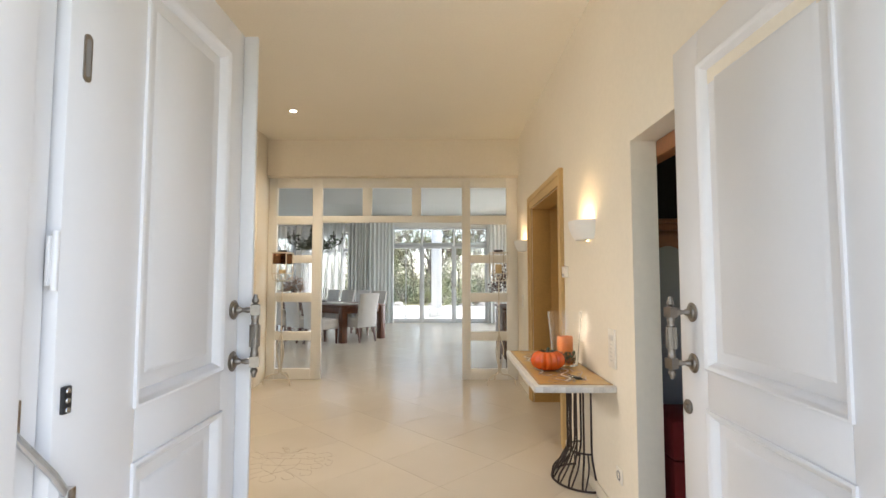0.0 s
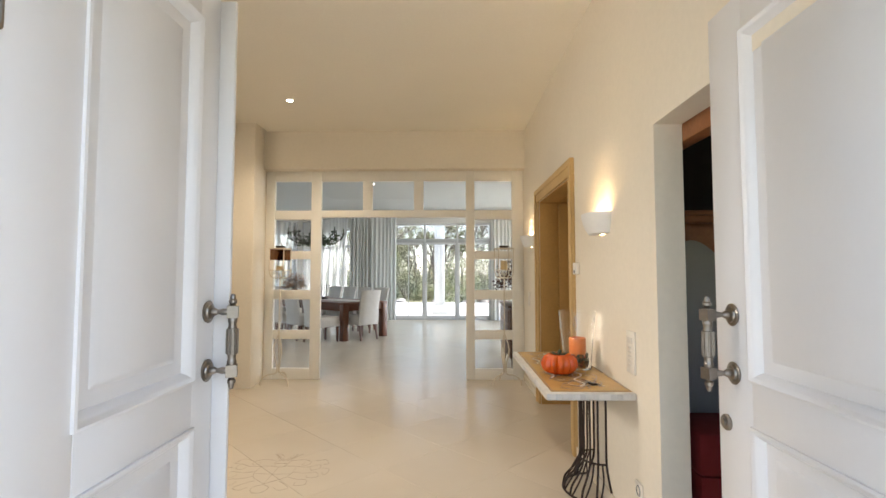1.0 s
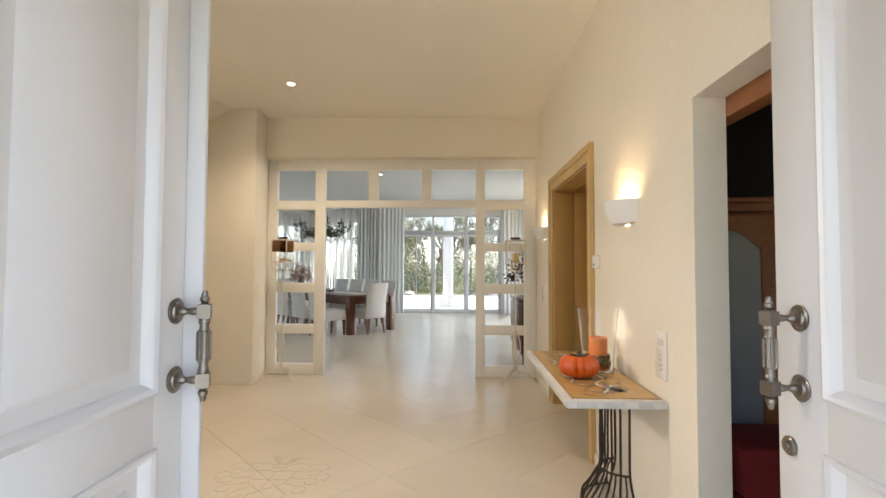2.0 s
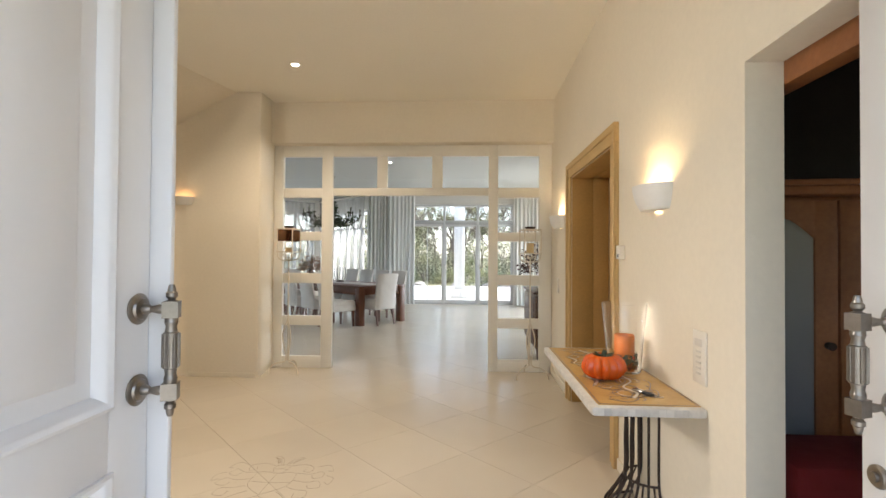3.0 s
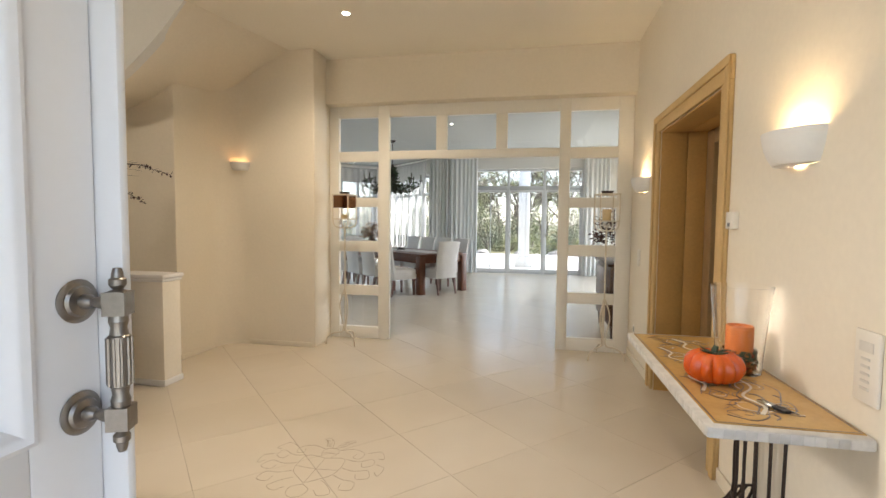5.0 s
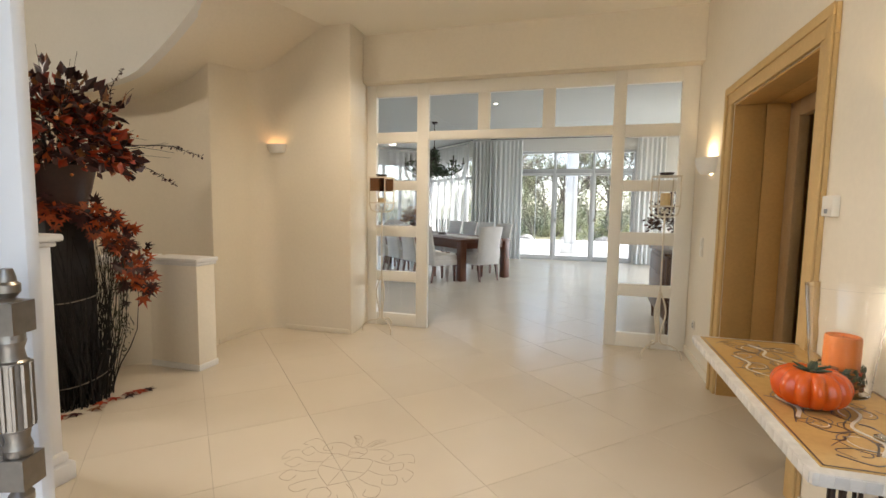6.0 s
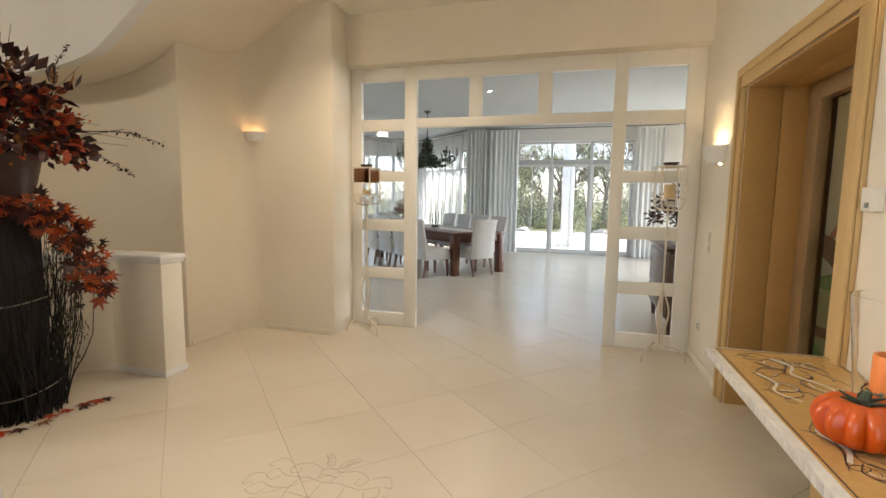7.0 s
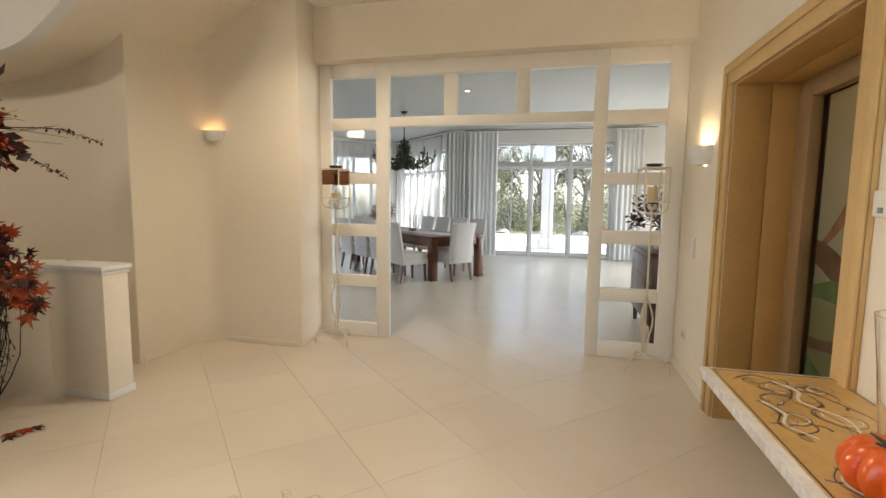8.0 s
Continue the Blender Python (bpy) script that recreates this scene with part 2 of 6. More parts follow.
# double entrance door
def door_leaf(name, x, y_hinge, width, height, side, label, py0, py1):
    """A leaf that stands open along y. side: +1 faces +x into the passage, -1 faces -x."""
    th = thing(name, x, y_hinge, 0, label, "door", kind="structure")
    t = 0.065
    s = side

    def slab(pname, y0, y1, z0, z1, d0, d1, edge, mat=LACQUER):
        a, b = sorted((-s * d0, -s * d1))
        return part(pname, block(a, b, y0, y1, z0, z1, edge), mat, th)

    pz = [(0.22, 0.86), (1.01, height - 0.13)]
    slab("stile", 0, py0, 0.012, height, 0, t, 0.004)
    slab("stile", py1, width, 0.012, height, 0, t, 0.004)
    slab("rail", py0, py1, 0.012, pz[0][0], 0, t, 0.002)
    slab("rail", py0, py1, pz[0][1], pz[1][0], 0, t, 0.002)
    slab("rail", py0, py1, pz[1][1], height, 0, t, 0.002)
    for z0, z1 in pz:
        slab("panel", py0, py1, z0, z1, 0.022, 0.045, 0.0)
        # raised field with a sloping border
        bm = bmesh.new()
        m1, m2 = 0.062, 0.078
        a = [(py0 + m1, z0 + m1), (py1 - m1, z0 + m1), (py1 - m1, z1 - m1), (py0 + m1, z1 - m1)]
        b = [(py0 + m2, z0 + m2), (py1 - m2, z0 + m2), (py1 - m2, z1 - m2), (py0 + m2, z1 - m2)]
        va = [bm.verts.new((-s * 0.023, *p)) for p in a]
        vb = [bm.verts.new((-s * 0.013, *p)) for p in b]
        for k in range(4):
            bm.faces.new((va[k], va[(k + 1) % 4], vb[(k + 1) % 4], vb[k]))
        bm.faces.new(vb)
        part("raised_field", bm, LACQUER, th)
        # moulding frame, standing proud of the stiles
        bm = bmesh.new()
        prof = [(-0.009, 0.0), (-0.008, -0.007), (-0.001, -0.009), (0.006, -0.004), (0.012, 0.001), (0.022, 0.013), (0.025, 0.0225)]
        rings = []
        for o, d in prof:
            rings.append([bm.verts.new((-s * d, *p)) for p in ((py0 + o, z0 + o), (py1 - o, z0 + o), (py1 - o, z1 - o), (py0 + o, z1 - o))])
        for r1, r2 in zip(rings, rings[1:]):
            for k in range(4):
                bm.faces.new((r1[k], r1[(k + 1) % 4], r2[(k + 1) % 4], r2[k]))
        part("moulding", bm, LACQUER, th, smooth=50)
    # closing edge strip
    slab("closing_strip", width, width + 0.018, 0.012, height, 0.022, t, 0.004)
    if side > 0:
        slab("astragal", width + 0.0005, width + 0.019, 0.012, height, -0.050, 0.020, 0.006)
    return th


LEAF_L = door_leaf("door_1", -0.522, 1.295, 0.815, 2.255, 1, "white lacquered panelled entrance door leaf standing open, with ornate pull handle", 0.25, 0.695)
LEAF_R = door_leaf("door_2", 1.160, 1.28, 0.92, 2.215, -1, "white lacquered panelled entrance door leaf standing open by the wall, with lock", 0.155, 0.74)

# frame of the entrance, with its rebate
for nm, xa, xb, s in (("door_frame_1", -0.62, -0.545, 1), ("door_frame_2", 1.178, 1.26, -1)):
    fr = thing(nm, 0, 0, 0, "white lacquered jamb of the entrance door", "door frame", kind="structure")
    part("jamb", block(xa, xb, 0.72, 1.288 if s > 0 else 1.25, 0, 2.34, 0.004), LACQUER, fr)
    e = xb if s > 0 else xa
    part("stop", block(min(e, e + s * 0.022), max(e, e + s * 0.022), 1.10, 1.225, 0, 2.28, 0.006), LACQUER, fr)
    part("bead", block(min(e, e + s * 0.012), max(e, e + s * 0.012), 0.98, 1.03, 0, 2.28, 0.005), LACQUER, fr)
_head = thing("door_frame_3", 0, 0, 0, "white lacquered head of the entrance door frame", "door frame", kind="structure")
part("head", block(-0.545, 1.178, 0.72, 1.25, 2.28, 2.34, 0.004), LACQUER, _head)

# ---- more materials ----
NICKEL = material("aged_nickel", (0.30, 0.27, 0.24), 0.34, 1.0, vary=0.1, scale=14, bump=0.06, bump_scale=90)
IRON = material("rust_brown_iron", (0.065, 0.045, 0.038), 0.5, 0.6, vary=0.2, scale=9, bump=0.2, bump_scale=110)
IVORY_IRON = material("ivory_painted_iron", (0.72, 0.64, 0.52), 0.45, 0.0, vary=0.06, scale=10, bump=0.1, bump_scale=80)
MARBLE = material("white_marble_mosaic", (0.74, 0.71, 0.66), 0.3, vary=0.1, scale=12, bump=0.05, bump_scale=50, second=(0.55, 0.53, 0.50))
EDGE_STONE = material("mixed_marble_pieces", (0.66, 0.63, 0.59), 0.35, vary=0.06, scale=25, bump=0.03, island=0.12)
YELLOW_STONE = material("yellow_marble", (0.62, 0.42, 0.17), 0.25, vary=0.08, scale=6, bump=0.02, bump_scale=50, second=(0.50, 0.30, 0.11))
INLAY_DARK = material("dark_stone_inlay", (0.07, 0.045, 0.04), 0.3, vary=0.2, scale=30)
INLAY_WHITE = material("white_stone_inlay", (0.70, 0.64, 0.54), 0.3, vary=0.05, scale=30)
PUMPKIN = material("orange_pumpkin_skin", (0.60, 0.055, 0.003), 0.25, vary=0.06, scale=9, bump=0.04, bump_scale=40, second=(0.62, 0.105, 0.005), coat=0.3)
CHEST_WOOD = material("dark_chest_wood", (0.075, 0.028, 0.014), 0.35, vary=0.18, scale=5, bump=0.1, bump_scale=50)
STEM = material("dark_green_stem", (0.05, 0.07, 0.035), 0.6, vary=0.2, scale=30, bump=0.3)
CANDLE_WAX = material("orange_candle_wax", (0.60, 0.165, 0.022), 0.5, vary=0.05, scale=10, bump=0.05)
CREAM_WAX = material("cream_candle_wax", (0.72, 0.55, 0.30), 0.5, vary=0.04, scale=10)
CLEAR = glass("clear_vase_glass", (1, 1, 1), 0.0, 1.4)
SMOKED = glass("brown_smoked_glass", (0.22, 0.11, 0.06), 0.15, 1.3)
LEAF_GREEN = material("ivy_leaf", (0.05, 0.075, 0.03), 0.6, vary=0.25, scale=30, island=0.35)
LEAF_RED = material("red_silk_leaf", (0.25, 0.011, 0.005), 0.5, vary=0.25, scale=25, second=(0.36, 0.05, 0.006), island=0.4)
LEAF_PLUM = material("dark_plum_leaf", (0.026, 0.005, 0.006), 0.5, vary=0.25, scale=25, second=(0.06, 0.011, 0.009), island=0.45)
LEAF_ORANGE = material("orange_red_silk_leaf", (0.31, 0.028, 0.008), 0.5, vary=0.25, scale=25, second=(0.44, 0.095, 0.012), island=0.4)
LEAF_GOLD = material("ochre_silk_leaf", (0.30, 0.11, 0.025), 0.6, vary=0.25, scale=25, island=0.4)
TWIG = material("dark_twigs", (0.011, 0.007, 0.005), 0.85, vary=0.3, scale=20, bump=0.4, bump_scale=90, island=0.4)
GREY_MOSS = material("grey_green_moss", (0.08, 0.08, 0.05), 0.9, vary=0.25, scale=30, island=0.3)
COPPER_POT = material("brown_glazed_pot", (0.05, 0.017, 0.010), 0.4, vary=0.2, scale=6, bump=0.15)
WHITE_PLASTIC = material("white_plastic", (0.80, 0.75, 0.66), 0.35, vary=0.01, scale=5)
GREY_PLASTIC = material("grey_plastic", (0.22, 0.22, 0.22), 0.4, vary=0.05, scale=9)
PALE_PLASTIC = material("pale_grey_plastic", (0.69, 0.65, 0.58), 0.4, vary=0.03, scale=9)
BLACK_PLASTIC = material("black_plastic", (0.015, 0.015, 0.017), 0.35, vary=0.1, scale=9)
CHROME = material("brushed_steel", (0.60, 0.60, 0.60), 0.25, 1.0, vary=0.05, scale=20)
TABLE_WOOD = material("reddish_brown_table_wood", (0.14, 0.045, 0.017), 0.35, vary=0.18, scale=5, bump=0.1, bump_scale=50, second=(0.085, 0.027, 0.011))
PINE = material("orange_pine", (0.34, 0.13, 0.045), 0.5, vary=0.15, scale=4, bump=0.1, bump_scale=50)
CABINET_WOOD = material("brown_cabinet_wood", (0.36, 0.15, 0.058), 0.5, vary=0.15, scale=4, bump=0.1, bump_scale=50)
DARK_BROWN = material("near_black_brown", (0.018, 0.011, 0.008), 0.6, vary=0.2, scale=4, bump=0.1)
RED_CLOTH = material("dark_red_upholstery", (0.15, 0.003, 0.005), 0.85, vary=0.12, scale=8, bump=0.3, bump_scale=200)
LINEN = material("off_white_linen_cover", (0.66, 0.63, 0.60), 0.9, vary=0.04, scale=8, bump=0.3, bump_scale=260)
CURTAIN = material("pale_grey_curtain", (0.62, 0.62, 0.60), 0.9, vary=0.05, scale=6, bump=0.2, bump_scale=220)
WINDOW_PAINT = material("white_window_paint", (0.66, 0.67, 0.68), 0.4, vary=0.02, scale=4)
WINDOW_GREY = material("grey_door_profile", (0.50, 0.51, 0.52), 0.4, vary=0.04, scale=4)
FOLIAGE = material("garden_shrub_leaf", (0.20, 0.25, 0.10), 0.7, vary=0.25, scale=0.6, second=(0.27, 0.24, 0.12), island=0.45)
FOLIAGE_PALE = material("pale_winter_shrub", (0.30, 0.28, 0.19), 0.8, vary=0.2, scale=0.8, second=(0.24, 0.27, 0.13), island=0.4)
FOLIAGE_DARK = material("conifer_needles", (0.10, 0.14, 0.08), 0.8, vary=0.25, scale=3, island=0.4)
BARK = material("grey_bark", (0.24, 0.20, 0.165), 0.9, vary=0.2, scale=6, bump=0.5, bump_scale=40)
ROCK = material("garden_rock", (0.32, 0.30, 0.27), 0.9, vary=0.15, scale=4, bump=0.5, bump_scale=12)
TERRACOTTA = material("terracotta", (0.40, 0.12, 0.05), 0.8, vary=0.1, scale=6)
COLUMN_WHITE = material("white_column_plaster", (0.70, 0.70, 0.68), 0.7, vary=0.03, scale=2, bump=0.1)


def sheer_material(name, cover, front):
    """A thin cloth through which light comes. cover: how closely it is woven."""
    m = bpy.data.materials.new(name)
    m.use_nodes = True
    n, link = m.node_tree.nodes, m.node_tree.links.new
    tr, cl, df = n.new("ShaderNodeBsdfTransparent"), n.new("ShaderNodeBsdfTranslucent"), n.new("ShaderNodeBsdfDiffuse")
    cl.inputs[0].default_value, df.inputs[0].default_value = (0.78, 0.79, 0.79, 1), (0.78, 0.79, 0.78, 1)
    a, b = n.new("ShaderNodeMixShader"), n.new("ShaderNodeMixShader")
    a.inputs[0].default_value, b.inputs[0].default_value = front, cover
    link(cl.outputs[0], a.inputs[1])
    link(df.outputs[0], a.inputs[2])
    link(tr.outputs[0], b.inputs[1])
    link(a.outputs[0], b.inputs[2])
    link(b.outputs[0], n["Material Output"].inputs[0])
    return m


SHEER = sheer_material("white_sheer_voile", 0.42, 0.6)
CURTAIN_LIGHT = sheer_material("white_lined_curtain", 0.99, 0.88)


def landscape_material(name, bands, scale):
    """A dim painted landscape: soft bands of colour by height, with uneven edges. bands: (height, colour)."""
    m = bpy.data.materials.new(name)
    m.use_nodes = True
    n, link = m.node_tree.nodes, m.node_tree.links.new
    b = n["Principled BSDF"]
    b.inputs["Roughness"].default_value = 0.55
    tc, sep = n.new("ShaderNodeTexCoord"), n.new("ShaderNodeSeparateXYZ")
    ns = n.new("ShaderNodeTexNoise")
    ns.inputs["Scale"].default_value, ns.inputs["Detail"].default_value = scale, 5
    link(tc.outputs["Object"], ns.inputs["Vector"])
    link(tc.outputs["Object"], sep.inputs[0])
    mul = n.new("ShaderNodeMath")
    mul.operation, mul.inputs[1].default_value = 'MULTIPLY_ADD', 0.28
    link(ns.outputs["Fac"], mul.inputs[0])
    link(sep.outputs["Z"], mul.inputs[2])
    mr = n.new("ShaderNodeMapRange")
    lo, hi = bands[0][0], bands[-1][0]
    mr.inputs[1].default_value, mr.inputs[2].default_value = lo + 0.14, hi + 0.14
    link(mul.outputs[0], mr.inputs[0])
    ramp = n.new("ShaderNodeValToRGB")
    el = ramp.color_ramp.elements
    for i, (h, c) in enumerate(bands):
        e = el[i] if i < 2 else el.new(0.5)
        e.position, e.color = (h - lo) / (hi - lo), (*c, 1)
    link(mr.outputs[0], ramp.inputs[0])
    link(ramp.outputs[0], b.inputs["Base Color"])
    return m


LIFT_MURAL = landscape_material("painted_landscape", [(0.0, (0.08, 0.07, 0.03)), (0.45, (0.13, 0.14, 0.06)), (0.8, (0.15, 0.15, 0.07)), (1.0, (0.22, 0.23, 0.17)), (1.08, (0.34, 0.27, 0.12)), (2.1, (0.40, 0.32, 0.16))], 3.5)
CABINET_MURAL = landscape_material("painted_lake_view", [(0.3, (0.20, 0.23, 0.27)), (0.75, (0.24, 0.26, 0.28)), (1.10, (0.36, 0.33, 0.27)), (1.24, (0.40, 0.36, 0.27)), (1.28, (0.10, 0.15, 0.07)), (1.34, (0.17, 0.24, 0.12)), (1.37, (0.40, 0.38, 0.28)), (1.6, (0.36, 0.35, 0.27))], 6)

# ---- hall: lift niche ----
structure("lift_niche_wall", holed_wall('x', E + 0.13, E + 0.52, LIFT_Y0 - 0.3, LIFT_Y1 + 0.3, 0, 2.6, [(LIFT_Y0, LIFT_Y1, -1, LIFT_Z)]), SANDSTONE, "ochre sandstone lining of the lift niche", "wall")
structure("lift_shaft_wall", block(E + 0.52, E + 0.75, LIFT_Y0 - 0.3, LIFT_Y1 + 0.3, 0, 2.6), DARK_BROWN, "dark shaft behind the lift door", "wall")


def lift_surround():
    th = thing("lift_surround", E, 0, 0, "moulded ochre sandstone surround of the lift niche", "door surround", kind="structure")
    a, b, t = LIFT_Y0, LIFT_Y1, LIFT_Z
    w = 0.125
    for y0, y1, z0, z1 in ((a - w, a, 0.0, t), (b, b + w, 0.0, t), (a - w, b + w, t, t + w)):
        part("moulding", block(-0.022, 0.0, y0, y1, z0, z1, 0.006), SANDSTONE_LIGHT, th)
    g = 0.05
    for y0, y1, z0, z1 in ((a - w, a - w + g, 0.0, t + w - g), (b + w - g, b + w, 0.0, t + w - g), (a - w, b + w, t + w - g, t + w)):
        part("outer_fillet", block(-0.034, -0.0225, y0, y1, z0, z1, 0.004), SANDSTONE_LIGHT, th)
    # lining slabs of the far reveal, with the thin joints between them
    for x0, x1 in ((0.002, 0.188), (0.194, 0.375)):
        part("lining_slab", block(x0, x1, b - 0.012, b - 0.001, 0.0, t, 0.0015), SANDSTONE, th)
        part("lining_slab", block(x0, x1, a + 0.001, a + 0.012, 0.0, t, 0.0015), SANDSTONE, th)
        part("lining_slab", block(x0, x1, a + 0.013, b - 0.013, t - 0.012, t - 0.001, 0.0015), SANDSTONE, th)
    return th


lift_surround()


LIFT_FRAME = material("dull_brown_lift_frame", (0.38, 0.245, 0.12), 0.55, vary=0.1, scale=5, bump=0.05)
LIFT_GAP = material("black_lift_gap", (0.01, 0.009, 0.008), 0.95, vary=0.1)
PAINT_GREEN = material("painted_meadow_green", (0.10, 0.16, 0.05), 0.6, vary=0.25, scale=9)
PAINT_BROWN = material("painted_earth_brown", (0.14, 0.075, 0.035), 0.6, vary=0.25, scale=9)


def lift_door():
    th = thing("lift_door", E + 0.36, LIFT_Y0, 0, "lift door painted with a dim green and ochre landscape", "lift door", kind="structure")
    w = LIFT_Y1 - LIFT_Y0
    part("frame", block(-0.03, 0.03, w - 0.16, w - 0.013, 0, LIFT_Z - 0.013, 0.004), LIFT_FRAME, th)
    part("frame", block(-0.03, 0.03, 0.013, 0.12, 0, LIFT_Z - 0.013, 0.004), LIFT_FRAME, th)
    part("frame", block(-0.03, 0.03, 0.12, w - 0.16, LIFT_Z - 0.12, LIFT_Z - 0.013, 0.004), LIFT_FRAME, th)
    part("panel", block(0.045, 0.07, 0.12, w - 0.185, 0.01, LIFT_Z - 0.12, 0.002), LIFT_MURAL, th)
    # Solid black strip fills the gap in place of its shade.
    part("dark_gap", block(0.05, 0.08, w - 0.185, w - 0.16, 0.01, LIFT_Z - 0.12), LIFT_GAP, th)
    # painted brown rock with its slope
    bm = bmesh.new()
    ctrl = [(w - 0.19, 1.12), (w - 0.30, 1.22), (w - 0.42, 1.36), (w - 0.55, 1.45), (w - 0.72, 1.42), (w - 0.72, 1.34), (w - 0.50, 1.32), (w - 0.36, 1.20), (w - 0.19, 1.08)]
    bm.faces.new([bm.verts.new((0.0435, y, z)) for y, z in ctrl])
    part("painted_rock", bm, material("painted_rock_brown", (0.26, 0.12, 0.055), 0.6, vary=0.2, scale=12), th)
    # painted rolling fields, one above the other
    for z0, z1, mat in ((0.62, 0.74, PAINT_BROWN), (0.78, 0.92, PAINT_GREEN), (0.46, 0.58, PAINT_GREEN), (0.98, 1.05, PAINT_BROWN)):
        bm = bmesh.new()
        ys = [w - 0.19 - 0.09 * k for k in range(9)]
        low = [(y, z0 + 0.10 * math.sin(2.2 * k / 8 + 9 * z0) - 0.012 * k) for k, y in enumerate(ys)]
        top = [(y, z1 + 0.12 * math.sin(2.6 * k / 8 + 8 * z0) - 0.012 * k) for k, y in enumerate(ys)]
        bm.faces.new([bm.verts.new((0.0425 + 0.0005 * z0, y, max(z, q[1] + 0.01) if up else z)) for up, row in ((False, low), (True, top[::-1])) for (y, z), q in zip(row, low if not up else low[::-1])])
        part("painted_field", bm, mat, th)
    return th


lift_door()

# ---- hall: plinths ----
def plinth(x0, x1, y0, y1, h=0.075):
    structure("baseboard", block(x0, x1, y0, y1, 0, h, 0.004), PLASTER, "low cream baseboard at the foot of the wall", "baseboard")


plinth(E - 0.014, E - 0.001, 2.70, LIFT_Y0 - 0.127)
plinth(E - 0.014, E - 0.001, LIFT_Y1 + 0.127, PY - 0.002)
plinth(-2.83, -2.08, 6.018, 6.029, 0.05)
plinth(-3.0865, -3.076, 5.31, 5.77, 0.05)

# ---- hall: stair ----
def wall_ribbon(path, z0, z1, thick):
    """An upright wall along (x, y) points, thickened to its left."""
    bm = bmesh.new()
    rows = []
    for i, p in enumerate(path):
        a, b = Vector(path[max(i - 1, 0)]), Vector(path[min(i + 1, len(path) - 1)])
        d = (b - a).normalized()
        nrm = Vector((-d.y, d.x)) * thick
        q = Vector(p) + nrm
        rows.append([bm.verts.new(c) for c in ((p[0], p[1], z0), (p[0], p[1], z1), (q.x, q.y, z1), (q.x, q.y, z0))])
    for r, s in zip(rows, rows[1:]):
        for k in range(4):
            bm.faces.new((r[k], r[(k + 1) % 4], s[(k + 1) % 4], s[k]))
    bm.faces.new(rows[0])
    bm.faces.new(rows[-1])
    return bm


def stair_parapet():
    th = thing("stair_parapet", -2.69, 4.66, 0, "cream plaster parapet with moulded coping beside the stair", "parapet", kind="structure")
    run = [(p.x, p.y) for p in curve_points([(-0.48, 0.015, 0), (-0.66, -0.08, 0), (-0.80, -0.28, 0), (-0.88, -0.7, 0), (-0.90, -1.6, 0)], 20)]
    part("pier", block(-0.48, 0, 0, 0.19, 0, 0.845, 0.008), PLASTER, th)
    part("coping", block(-0.48, 0.022, -0.022, 0.212, 0.87, 0.905, 0.009), TRIM_WHITE, th)
    part("coping_bead", block(-0.48, 0.011, -0.011, 0.201, 0.845, 0.87, 0.006), TRIM_WHITE, th)
    part("plinth_strip", block(-0.48, 0.008, -0.008, 0.198, 0, 0.05, 0.004), TRIM_WHITE, th)
    part("curved_wall", wall_ribbon(run[::-1], 0, 0.845, 0.19), PLASTER, th)
    part("curved_coping", wall_ribbon([(x + 0.015, y - 0.01) for x, y in run[::-1]], 0.847, 0.905, 0.22), TRIM_WHITE, th)
    return th


stair_parapet()


def newel():
    th = thing("newel_pier", -2.15, 3.265, 0, "white painted panelled newel pier with moulded cap and plinth", "newel post", kind="structure")
    part("shaft", block(-0.36, -0.012, -0.52, 0, 0.14, 1.13, 0.004), LACQUER, th)
    part("plinth", block(-0.40, 0.03, -0.56, 0.03, 0, 0.09, 0.01), LACQUER, th)
    part("plinth_mould", block(-0.385, 0.012, -0.545, 0.014, 0.09, 0.14, 0.016), LACQUER, th)
    part("cap", block(-0.40, 0.032, -0.56, 0.034, 1.155, 1.19, 0.012), LACQUER, th)
    part("cap_mould", block(-0.385, 0.012, -0.545, 0.014, 1.13, 1.155, 0.010), LACQUER, th)
    # panel frame on the face to the hall
    bm = bmesh.new()
    rings = []
    for o, d in ((0.0, 0.0), (0.004, 0.014), (0.014, 0.016), (0.022, 0.008), (0.034, 0.010), (0.05, 0.001)):
        rings.append([bm.verts.new((-0.012 + d, y, z)) for y, z in ((-0.44 + o, 0.24 + o), (-0.08 - o, 0.24 + o), (-0.08 - o, 1.04 - o), (-0.44 + o, 1.04 - o))])
    for r, s in zip(rings, rings[1:]):
        for k in range(4):
            bm.faces.new((r[k], r[(k + 1) % 4], s[(k + 1) % 4], s[k]))
    part("panel_moulding", bm, LACQUER, th, smooth=50)
    return th


newel()


